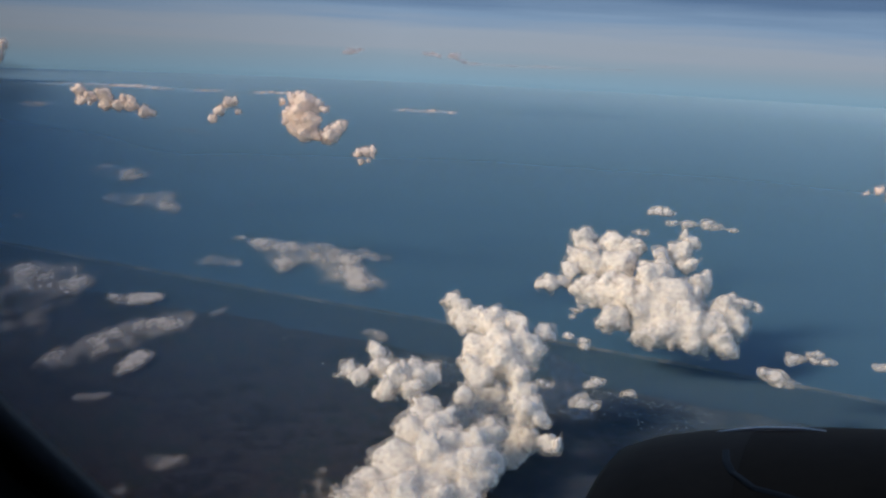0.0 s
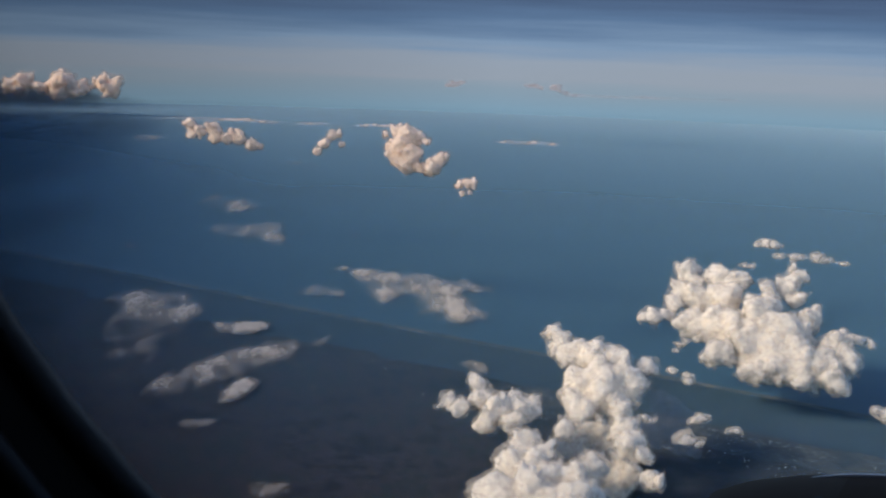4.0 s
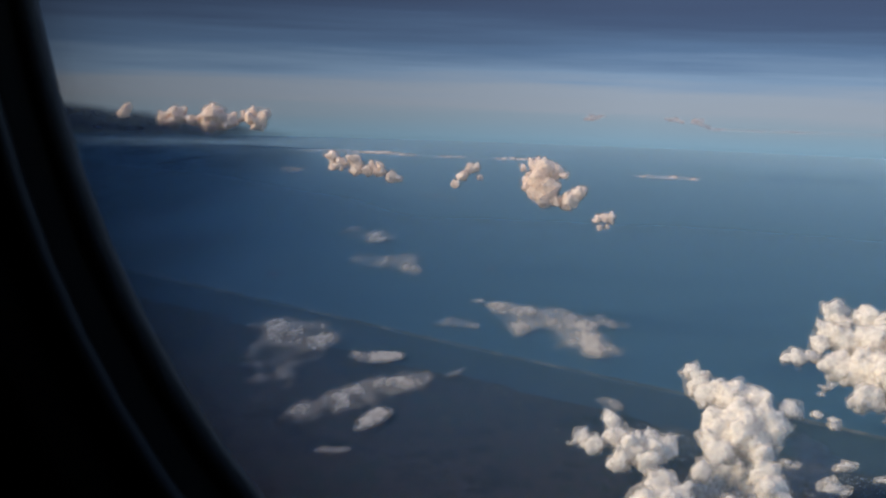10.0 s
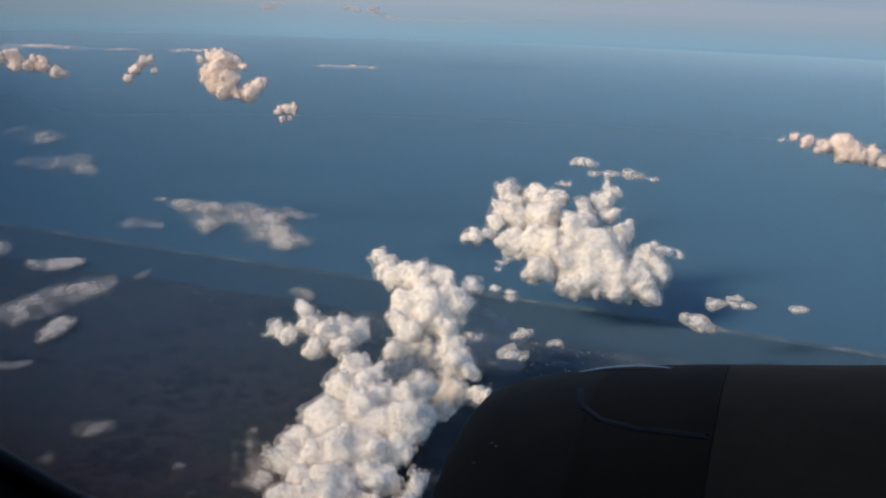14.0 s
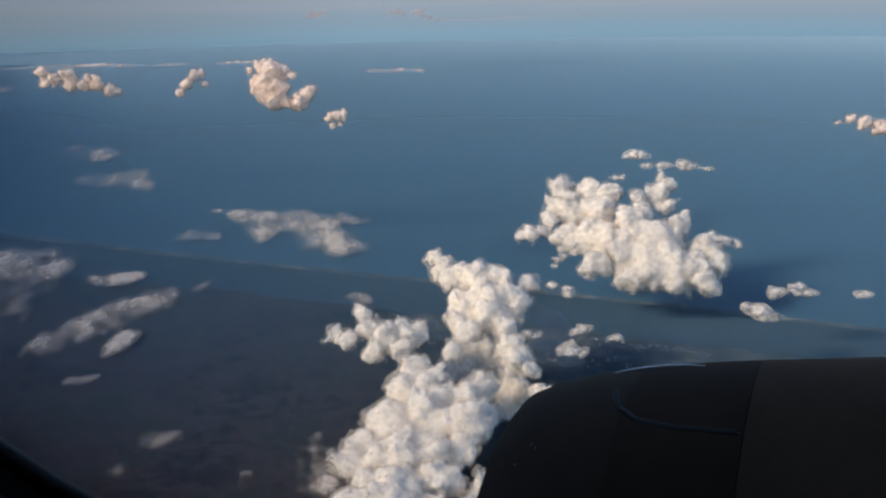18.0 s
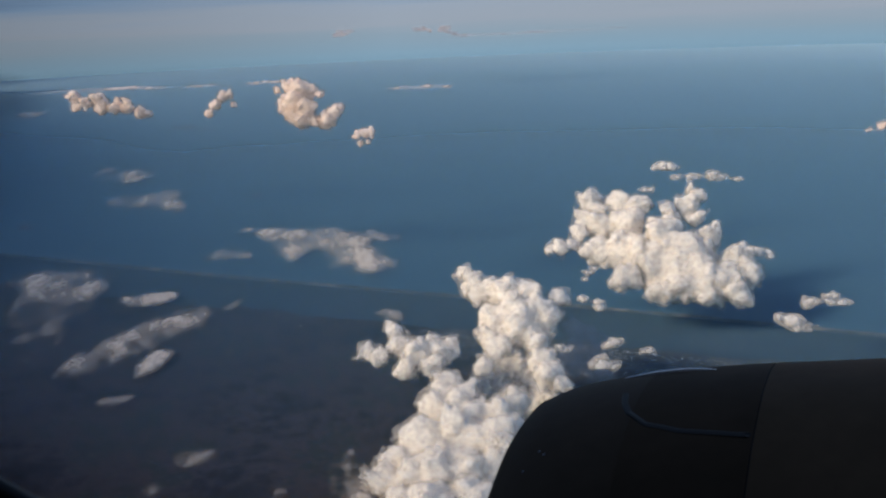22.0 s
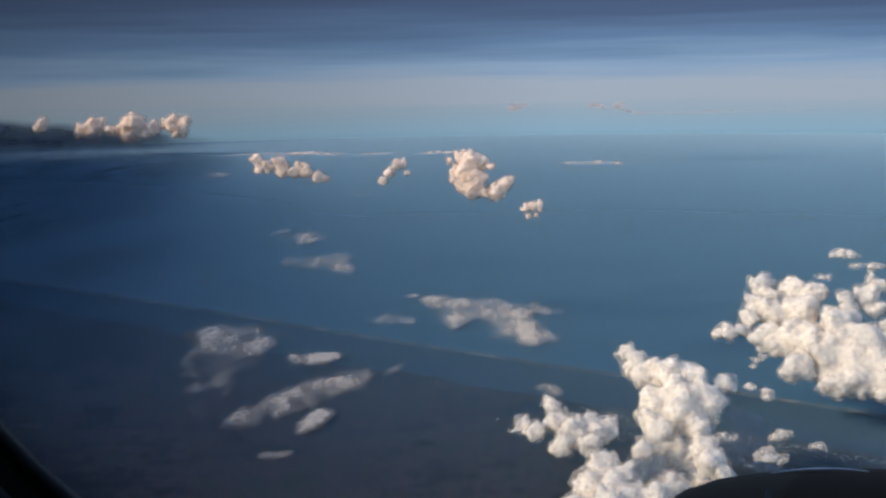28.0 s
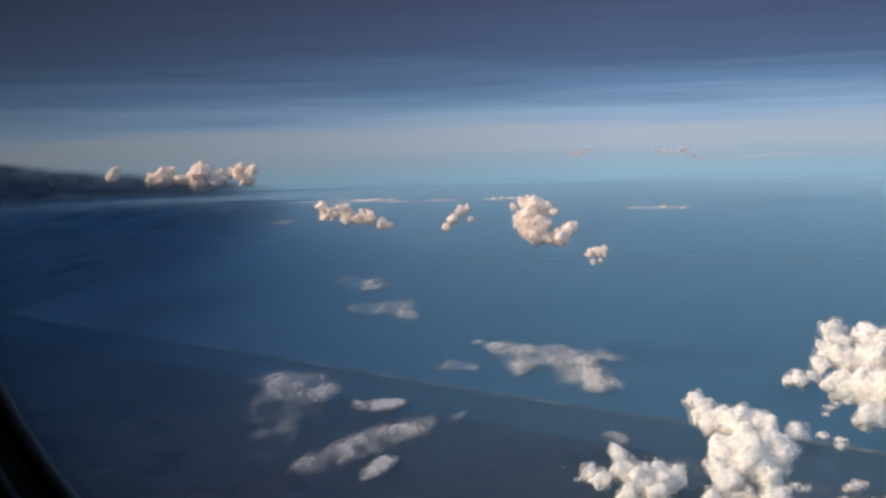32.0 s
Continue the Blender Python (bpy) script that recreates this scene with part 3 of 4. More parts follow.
def wisp(centre, patches, label, group, mat, nearer=1.0):
    """Thin flat cloud: patches run together into one shallow body, torn into streaks at its rim."""
    # nearer moves and shrinks the sheet towards the eye, unchanged in view
    centre, patches = tuple(c * nearer for c in centre), [(*(v * nearer for v in p[:6]), p[6]) for p in patches]
    far = math.dist(centre, (0, 0, 0))
    pix = far / 1900
    deep = min(far / max(abs(centre[2]), 1), 9.0)
    pa = np.array(patches)
    lo = (pa[:, :2] - pa[:, 3:5] * 2.1).min(0)
    hi = (pa[:, :2] + pa[:, 3:5] * 2.1).max(0)
    step = np.array((1.35 * pix, 1.35 * pix * deep))
    step = np.maximum(step, (hi - lo) / 330)
    n = np.ceil((hi - lo) / step).astype(int) + 1
    x, y = np.meshgrid(lo[0] + step[0] * np.arange(n[0]), lo[1] + step[1] * np.arange(n[1]), indexing="ij")
    span = (hi - lo) / np.array((pix, pix * deep))  # size of the sheet as the eye sees it
    body, rise = np.zeros(n), np.zeros(n)
    calm = mat is painted_shade
    wa = sum(flat_noise(n, span / s) * a for s, a in ((40, 7.0), (17, 5.0), (8, 3.0))) * pix
    wb = sum(flat_noise(n, span / s) * a for s, a in ((30, 3.5), (13, 2.6), (6, 1.8))) * pix * deep
    lean = 0.18 * flat_noise(n, span / 90)
    for px, py, pz, a, b, h, dens in patches:
        u, v = (x + wa - px) / (a * 1.8), (y + wb - py + lean * (x - px) * deep * 0.3) / (b * 1.8)
        q = np.clip(1 - (u * u + v * v), 0, 1)
        body = np.maximum(body, 0) + (1 - np.clip(body, 0, 1)) * q ** 1.8 * min(1, 0.1 + dens)
        rise = np.maximum(rise, q * h)
    torn = sum(flat_noise(n, span / np.array((c * 1.7, c))) * k for c, k in ((26, 0.30), (12, 0.26), (6, 0.20), (3.2, 0.14), (1.8, 0.09)))
    feather = sum(flat_noise(n, span / np.array((c * 3.2, c))) * k for c, k in ((9, 0.5), (4, 0.35), (2, 0.2)))
    rim = [np.clip(np.minimum(np.arange(k), k - 1 - np.arange(k)) / max(8.0, 0.16 * k), 0, 1) for k in n]
    fade = np.minimum(rim[0][:, None], rim[1][None, :])
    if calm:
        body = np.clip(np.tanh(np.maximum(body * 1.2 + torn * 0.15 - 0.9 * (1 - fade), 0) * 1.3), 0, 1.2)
    else:
        edge = np.clip((body * 1.25 + torn * np.clip(body * 5, 0, 1) * 0.85 - 0.1 - 0.9 * (1 - fade)) / 1.4, 0, 1)
        body = np.clip(edge ** 1.35 * np.clip(1.0 + 0.35 * feather + 0.35 * torn, 0.3, 1.3), 0, 1.2)
    puff = 0.55 + 0.5 * np.abs(sum(flat_noise(n, span / s) * a for s, a in ((14, 0.7), (7, 0.45))))
    rise *= np.sqrt(np.clip(body, 0, 1)) * puff
    base = float(pa[:, 2].mean())
    keep = body > 0
    cell = keep[:-1, :-1] | keep[1:, :-1] | keep[:-1, 1:] | keep[1:, 1:]
    used = np.zeros(n, bool)
    for i in (0, 1):
        for k in (0, 1):
            used[i:n[0] - 1 + i, k:n[1] - 1 + k] |= cell
    inner = used & (body > 0)
    number, under = np.full(n, -1), np.full(n, -1)
    number[used] = np.arange(used.sum())
    under[used] = number[used]
    under[inner] = used.sum() + np.arange(inner.sum())  # top and base share the rim
    quads = [np.stack([f[:-1, :-1][cell], f[1:, :-1][cell], f[1:, 1:][cell], f[:-1, 1:][cell]], 1) for f in (number, under)]
    top = np.stack([x[used], y[used], base + 0.5 * rise[used]], 1)
    low = np.stack([x[inner], y[inner], base - 0.12 * rise[inner] - 0.02], 1)
    quads[1] = quads[1][(quads[0] != quads[1]).any(1)]
    ob = new("thin_cloud", skin_mesh("thin_cloud", np.concatenate([top, low]), np.concatenate([quads[0], quads[1][:, ::-1]]), mat))
    ob.data.attributes.new("body", "FLOAT", "POINT").data.foreach_set("value", np.concatenate([body[used], body[inner]]).astype(np.float32))
    ob.location = centre
    return tagged(ob, label, "cloud", group)


cumulus((97, 650, -204), [(-29, 44, 22, 4.6), (-23, 35, 17, 6.3), (-15, 27, 13, 6.9), (-2, 24, 12, 10.3), (9, 21, 11, 8.9), (18, 8, 5, 9.5), (-11, 7, 3, 9.4), (1, 0, -0, 14.1), (20, 1, 1, 7.4), (32, 18, 11, 5.8), (11, -14, -7, 9.2), (-13, -13, -8, 8.6), (-17, -6, -5, 7.3), (10, -30, -15, 7.1), (12, -44, -21, 7.6), (17, -51, -24, 5.0), (-23, -27, -15, 5.2)], "towering sunlit white cumulus cloud leaning over the coast", "", cloud_white)
cumulus((105, 631, -246), [(-11, 42, 4, 11.9), (-21, 26, -1, 8.9), (-1, 34, 1, 9.7), (2, -2, -3, 9.9), (7, -18, 1, 7.1), (16, -32, 3, 6.3), (21, -41, 7, 3.7), (-10, -0, -3, 7.9), (-2, -11, -12, 8.5)], "grey shaded base of a cumulus cloud below its tower", "", cloud_white)
cumulus((27, 639, -214), [(-26, 6, 2, 3.6), (-19, 0, -0, 4.9), (-9, 15, 8, 5.0), (-4, 6, 3, 6.6), (5, -4, -1, 8.8), (18, -1, 1, 8.8), (26, 1, 2, 5.3), (-2, -12, -5, 5.5), (14, -15, -6, 6.4)], "small white cumulus cloud with a knobbly outline", "", cloud_white)
cumulus((51, 569, -242), [(-4, 40, 16, 7.6), (-14, 23, 8, 10.5), (-1, 26, 10, 11.1), (12, 14, 6, 10.4), (-2, 2, 0, 13.8), (25, 9, 4, 8.5), (33, -1, 0, 7.8), (31, 22, 9, 6.2), (16, -8, -3, 12.4), (28, -12, -4, 6.5), (-22, -3, -2, 11.8), (-38, -13, -6, 9.9), (-43, -25, -10, 7.4), (-24, -28, -10, 13.1), (-5, -27, -9, 13.2), (13, -26, -9, 8.1)], "large billowing white cumulus cloud with grey folds", "", cloud_white)
cumulus((43, 512, -260), [(-12, 7, 1, 13.2), (9, 10, 3, 10.6), (-29, 13, 3, 7.8), (-20, -12, -3, 13.3), (0, -15, -4, 12.3), (-36, -6, -2, 8.1), (29, 3, 1, 5.0), (35.3, 9.3, 3.0, 2.5), (23, -5, -1, 4.4)], "lower white cumulus cloud with soft grey underside", "", cloud_white)
cumulus((217, 852, -191), [(-20, 28, 15, 8.9), (-29, 11, 4, 7.9), (-39, 1, -2, 6.1), (-54, -15, -11, 5.1), (-62, -15, -12, 3.4), (-44, -12, -9, 4.7), (-18, 5, 1, 10.5), (3, 23, 14, 8.9), (19, 18, 12, 8.9), (5, 2, 1, 14.0), (-28, -20, -12, 8.5), (-16, -26, -15, 10.2), (2, -28, -16, 17.0), (-9, -51, -28, 9.9), (40, 8, 7, 7.1), (57, 16, 12, 8.0), (69, 23, 17, 6.7), (65, 32, 23, 3.6), (66, 3, 5, 6.2)], "broad sunlit white cumulus cloud over the sea", "", cloud_white)
cumulus((273, 799, -217), [(-31, 34, 17, 16.3), (-40, 8, 2, 16.7), (-18, 14, 7, 16.9), (-27, -8, -5, 14.0), (-42, -15, -10, 9.0), (-10, -11, -6, 14.0), (-10, -25, -13, 6.9), (9, 34, 19, 7.8), (-0, 18, 10, 11.0), (8, -13, -6, 12.4), (15, -25, -12, 9.0), (24, 6, 5, 10.1), (31, 13, 9, 6.8), (30, -10, -3, 7.9), (17, -32, -15, 5.3), (43, 13, 9, 3.8), (50.7, 10.6, 8.2, 2.5), (-50, -17, -11, 4.9)], "bright white cumulus cloud with rounded domes over the sea", "", cloud_white)
cumulus((261, 890, -149), [(-6, 1, 0, 3.4), (-0, 1, 1, 4.3), (7, -1, -0, 3.8)], "small white cumulus cloud puff", "", cloud_white)
cumulus((293, 864, -155), [(-24.7, 3.3, 0.6, 2.8), (-13, 2, 0, 3.8), (1, 0, 1, 4.7), (5.7, 0.6, 4.7, 2.8), (10, -2, -2, 3.8), (21.7, -3.3, -3.3, 2.8)], "small white cumulus cloud puff", "", cloud_white)
cumulus((237, 849, -159), [(-3, 0, -0, 3.2), (1.9, -0.1, -0.1, 2.8)], "small white cumulus cloud puff", "", cloud_white)
cumulus((310, 701, -218), [(-2, -0, -2, 3.6), (2, -0, 1, 4.0)], "small white cumulus cloud puff", "", cloud_white)
cumulus((329, 699, -217), [(-5.5, 1.6, 4.1, 2.8), (-1, 1, 4, 3.2), (-4, -0, -2, 3.6), (3, -1, -3, 4.0), (7.9, -1.9, -3.4, 2.4)], "small white cumulus cloud puff", "", cloud_white)
cumulus((281, 663, -219), [(-6, 1, 2, 3.8), (1, -0, 1, 5.3), (5, -2, -3, 4.5)], "small white cumulus cloud puff", "", cloud_white)
cumulus((372, 693, -220), [(-2, 0, -1, 3.2), (2.4, -0.3, 0.2, 2.8)], "small white cumulus cloud puff", "", cloud_white)
cumulus((155, 637, -217), [(0, 0, 0, 3.2), (3, 0, 3, 3.2), (-2.6, -0.3, -2.5, 2.1)], "small white cumulus cloud puff", "", cloud_white)
cumulus((141, 597, -217), [(-4, 1, 0, 4.0), (0, 1, 2, 4.3), (4.7, -0.6, -0.7, 2.7)], "small white cumulus cloud puff", "", cloud_white)
cumulus((177, 633, -222), [(-2.1, 0.4, 0.1, 2.5), (1.4, 0.1, 0.7, 2.8)], "small white cumulus cloud puff", "", cloud_white)
cumulus((121, 622, -212), [(-1.7, -0.0, 0.7, 2.4), (1.7, -0.8, -1.0, 2.1)], "small white cumulus cloud puff", "", cloud_white)
cumulus((152, 663, -199), [(-0.7, 0.4, 3.0, 2.9), (1, -1, -2, 3.3)], "small white cumulus cloud puff", "", cloud_white)
cumulus((143, 665, -194), [(0.1, -0.2, -0.5, 2.2)], "small white cumulus cloud puff", "", cloud_white)
cumulus((169, 763, -204), [(-1.1, 0.4, 0.5, 2.9), (3.3, 1.2, 6.1, 2.1), (-3.4, -1.0, -6.0, 2.1)], "small white cumulus cloud puff", "", cloud_white)
cumulus((547, 990, -149), [(-40, 8, 10, 3.3), (-27, 5, 6, 6.1), (-10, 1, 1, 7.2), (6, 0, 5, 10.0), (10, -3, -4, 8.9), (24, -5, -5, 8.9), (36, -7, -7, 8.3), (50, -10, -11, 7.7), (-51.1, 8.8, 7.0, 2.2)], "low white cumulus cloud bank far out over the sea", "", cloud_white)
# these only look distant: scaled nearer to fit the camera's view
cumulus((-104, 2251, -203), [(-19, 11, 35, 13.8), (3, 7, 29, 20.7), (26, 3, 23, 13.8), (-8, 1, 2, 23.0), (16, -5, -10, 20.7), (2, -8, -32, 18.4), (27, -12, -35, 11.5), (-33, 5, 4, 9.2), (-16, -3, -18, 13.8)], "distant sunlit cumulus tower above the sea", "", cloud_white, 0.42)
cumulus((-42, 2238, -230), [(13, 1, 10, 13.8), (-1, -1, -7, 16.1), (-13, -1, -13, 10.3), (25, 1, 16, 8.0), (-24, 2, -6, 8.0)], "distant small cumulus cloud beside a taller tower", "", cloud_white, 0.42)
cumulus((24, 1923, -237), [(-11, 2, 4, 7.0), (2, 1, 6, 9.0), (12, 0, 8, 7.0), (-8, -2, -11, 5.0), (5, -3, -9, 4.0)], "distant low cumulus cloud fragment", "", cloud_white, 0.42)
cumulus((-295, 2574, -221), [(4, 3, 16, 13.0), (-14, 0, -4, 11.7), (-32, -2, -23, 9.1), (17, 2, 18, 9.1), (26, -5, -5, 6.5)], "distant leaning cumulus cloud over the sea", "", cloud_white, 0.42)
cumulus((-571, 2660, -221), [(-84, 17, 27, 12.0), (-58, 9, 9, 12.0), (-25, 7, 16, 14.6), (-17, 1, -5, 15.9), (13, -4, -6, 14.6), (42, -8, -8, 14.6), (73, -14, -19, 13.3), (94, -17, -22, 9.3), (-76, 9, 1, 9.3), (40, -3, 10, 8.0)], "distant row of pinkish cumulus clouds", "", cloud_white, 0.42)
cumulus((-1281, 3508, -149), [(-150, -25, -1, 19.1), (-113, -17, 11, 22.9), (-121, -22, -16, 22.9), (-65, -12, -10, 17.2), (10, 3, 10, 38.2), (2, -3, -20, 32.5), (58, 8, -8, 26.7), (133, 23, 9, 22.9), (179, 32, 16, 19.1), (162, 25, -11, 26.7), (-100, -13, 20, 11.5)], "distant pinkish cumulus tops on a dark cloud bank", "", cloud_white, 1.09)
cumulus((-1566, 3485, -131), [(1, 1, 7, 17.3), (-2, -2, -8, 17.3)], "distant single pinkish cumulus top", "", cloud_white, 1.09)
cumulus((-6, 3152, -89), [(-12, -3, -5, 9.7), (-6, -0, 6, 9.7), (1, -1, -7, 9.7), (19, 4, 5, 8.1)], "far hazy pinkish cumulus cloud near the horizon", "", cloud_hazy)
cumulus((227, 3190, -91), [(-16, -3, 2, 9.7), (0, 1, 6, 8.1), (17, 1, -8, 6.5)], "far hazy pinkish cumulus cloud near the horizon", "", cloud_hazy)
cumulus((299, 3200, -98), [(-14, -1, 7, 9.7), (-5, 2, 13, 8.1), (2, -0, -6, 8.1), (17, 1, -15, 6.5)], "far hazy pinkish cumulus cloud near the horizon", "", cloud_hazy)

cumulus((145, 685, -236), [(-0, 21, 15, 5.9), (7, 18, 5, 8.1), (6, 4, -2, 8.7), (-4, 3, -4, 7.9), (-11, -21, -8, 7.7), (4, -23, -9, 7.0)], "thin cloud veil with the tower's shade painted grey-blue", "", cloud_veil_shaded)
def bank_veil(dist, thick, lower, soften, mat, label):
    """A hanging curtain of cloud round the eye at a distance, shade painted as dark colour: a ragged crest, fading to
    nothing at foot and end.
    """
    nx, nz = 170, 90
    az, el = np.meshgrid(np.linspace(-46, -12.5, nx), np.linspace(-3.86, -0.6, nz), indexing="ij")
    ragged = sum(flat_noise((nx, nz), (c, c * 0.4)) * k for c, k in ((5, 0.5), (12, 0.32), (26, 0.2), (50, 0.12)))
    crest = np.interp(az, [-46, -30, -27, -24, -20, -16, -13], [-0.9, -1.1, -1.5, -1.85, -2.1, -2.6, -3.4]) - lower + 0.16 * ragged
    top = np.clip((crest - el) / soften, 0, 1)
    end = np.clip((-14.0 - az + 0.8 * ragged) / 5.0, 0, 1)
    foot = np.clip((el + 3.85) / 1.1, 0, 1)
    body = top * end * (foot * foot * (3 - 2 * foot)) * (1 + 0.12 * ragged)
    rings = [np.stack([r * np.sin(np.radians(az)), r * np.cos(np.radians(az)), r * np.tan(np.radians(el))], 2).reshape(-1, 3) for r in (dist + 20 * ragged, dist + thick + 20 * ragged)]
    idx = np.arange(nx * nz).reshape(nx, nz)
    front = np.stack([idx[:-1, :-1].ravel(), idx[1:, :-1].ravel(), idx[1:, 1:].ravel(), idx[:-1, 1:].ravel()], 1)
    ob = new("bank_veil", skin_mesh("bank_veil", np.concatenate(rings), np.concatenate([front, front[:, ::-1] + nx * nz]), mat))
    ob.data.attributes.new("body", "FLOAT", "POINT").data.foreach_set("value", np.tile(np.clip(body, 0, 1.2).ravel(), 2).astype(np.float32))
    return tagged(ob, label, "cloud")


bank_veil(4200.0, 60.0, 0.0, 0.4, cloud_bank_shaded, "slate-blue cloud bank with its shade painted in, fading into haze")
bank_veil(3900.0, 40.0, 0.35, 0.7, cloud_bank_shaded, "added shade-coloured veil before a cloud bank")
wisp((-23, 1147, -260), [(-70, 105, 0.0, 25.7, 34.7, 4.1, 0.90), (-36, 65, 0.0, 35.5, 54.5, 6.8, 1.00), (-0, 27, 0.0, 28.6, 51.4, 6.8, 1.00), (21, -33, 0.0, 22.8, 46.6, 6.8, 1.00), (32, -93, 0.0, 14.4, 33.6, 5.4, 0.90), (48, 55, 0.0, 29.2, 21.6, 2.7, 0.80), (49, -76, 0.0, 16.7, 19.5, 3.1, 0.75), (-46, 2, 0.0, 16.8, 34.4, 4.8, 0.80), (6, -50, 0.0, 13.4, 40.7, 6.1, 0.70)], "ragged sunlit patch of thin cloud over the sea", "flat cloud patches", cloud_thin)
wisp((-130, 1265, -260), [(-0, 0, 0.0, 12.4, 20.6, 2.6, 0.70)], "small thin shred of cloud", "thin cloud shreds", cloud_thin)
wisp((-135, 1145, -260), [(-11, 10, 0.0, 21.5, 27.2, 3.8, 0.55), (10, -9, 0.0, 8.3, 14.4, 2.1, 0.40)], "small thin shred of cloud", "thin cloud shreds", cloud_thin)
wisp((-280, 967, -260), [(-43, 109, 0.0, 23.8, 48.3, 6.6, 0.80), (-12, 84, 0.0, 24.8, 54.6, 7.8, 0.90), (17, 60, 0.0, 16.2, 36.1, 5.4, 0.90), (-17, 11, 0.0, 21.7, 44.1, 7.2, 0.70), (19, -24, 0.0, 18.6, 41.0, 7.2, 0.50), (12, -88, 0.0, 17.3, 39.1, 7.8, 0.45), (26, -155, 0.0, 12.0, 23.4, 5.4, 0.30)], "dim ragged cloud patch over dark land", "flat cloud patches", cloud_thin)
wisp((-194, 981, -260), [(-18, -3, 0.0, 13.5, 16.4, 2.7, 0.70), (1, -2, 0.0, 16.4, 20.0, 3.3, 0.75), (16, 5, 0.0, 9.7, 12.9, 2.1, 0.60)], "small dim cloud shred over dark land", "flat cloud patches", cloud_thin)
wisp((-181, 854, -260), [(43, 72, 0.0, 9.1, 18.0, 2.9, 0.90), (32, 50, 0.0, 17.8, 34.5, 5.8, 1.00), (16, 28, 0.0, 17.4, 35.9, 6.3, 1.00), (-1, 0, 0.0, 17.7, 34.0, 6.3, 0.85), (-18, -25, 0.0, 17.2, 32.2, 6.3, 0.65), (-32, -51, 0.0, 16.7, 27.9, 5.8, 0.50), (-40, -75, 0.0, 13.9, 21.6, 4.7, 0.40)], "curved dim cloud bank over dark land", "flat cloud patches", cloud_thin)
wisp((-159, 794, -260), [(3, 11, 0.0, 8.0, 15.2, 3.0, 0.90), (-3, -10, 0.0, 9.3, 18.1, 3.7, 0.85)], "small dim cloud shred over dark land", "flat cloud patches", cloud_thin)
wisp((-370, 1775, -260), [(-39, 62, 0.0, 14.7, 42.3, 3.7, 0.60), (5, -12, 0.0, 36.9, 67.0, 6.4, 0.75), (35, -49, 0.0, 17.1, 32.0, 3.2, 0.50)], "thin grey streak of cloud over the sea", "thin cloud streaks", cloud_thin)
wisp((-286, 1494, -260), [(-40, 54, 0.0, 19.9, 47.8, 4.9, 0.60), (6, 10, 0.0, 35.6, 61.6, 6.7, 0.85), (43, -47, 0.0, 19.9, 38.1, 4.5, 0.70), (-8, -16, 0.0, 21.9, 31.8, 3.6, 0.50)], "thin grey streak of cloud over the sea", "thin cloud streaks", cloud_thin)
wisp((-208, 1509, -260), [(-0, -0, 0.0, 14.8, 24.7, 2.7, 0.50)], "small thin shred of cloud", "thin cloud shreds", cloud_thin)
wisp((-135, 1505, -260), [(0, 0, 0.0, 9.6, 24.6, 2.7, 0.50)], "small thin shred of cloud", "thin cloud shreds", cloud_thin)
wisp((-364, 2436, -260), [(0, 0, 0.0, 37.1, 62.4, 4.3, 0.65)], "small thin shred of cloud", "thin cloud shreds", cloud_thin)
wisp((26, 879, -260), [(-0, 0, 0.0, 10.4, 16.5, 2.9, 1.00)], "small thin shred of cloud", "thin cloud shreds", cloud_thin)
wisp((-114, 946, -260), [(0, 0, 0.0, 7.4, 20.4, 3.4, 0.35)], "faint cloud shred over dark land", "flat cloud patches", cloud_thin)
wisp((-105, 607, -260), [(3, 3, 0.0, 11.7, 11.4, 2.9, 0.50), (-3, -3, 0.0, 6.1, 9.0, 2.3, 0.40)], "faint cloud shred over dark land", "flat cloud patches", cloud_thin)
wisp((-120, 570, -260), [(-0, -0, 0.0, 6.3, 13.5, 3.7, 0.40)], "faint cloud shred over dark land", "flat cloud patches", cloud_thin)
wisp((-162, 691, -260), [(-15, 30, 0.0, 10.0, 10.3, 2.2, 0.30), (15, -29, 0.0, 8.3, 10.6, 2.6, 0.22)], "faint cloud shred over dark land", "flat cloud patches", cloud_thin)
wisp((-50, 544, -260), [(-0, -0, 0.0, 3.3, 11.2, 3.2, 0.30)], "faint cloud shred over dark land", "flat cloud patches", cloud_thin)
wisp((-10, 557, -260), [(5, -4, 0.0, 9.0, 21.9, 6.1, 0.90), (-3, 24, 0.0, 3.8, 18.3, 4.6, 0.70), (-13, -4, 0.0, 4.5, 20.5, 5.7, 0.55), (12, 8, 0.0, 4.0, 10.7, 2.8, 0.70), (1, -24, 0.0, 8.2, 14.5, 4.3, 0.60)], "thin veil of cloud beside a cumulus", "flat cloud patches", cloud_thin)
wisp((-406, 1369, -260), [(-0, -0, 0.0, 13.5, 20.8, 2.5, 0.40)], "small thin shred of cloud", "thin cloud shreds", cloud_thin)
wisp((-843, 2924, -258), [(0, 0, 0.1, 31.9, 95.6, 6.7, 0.70)], "small thin shred of cloud", "thin cloud shreds", cloud_thin)
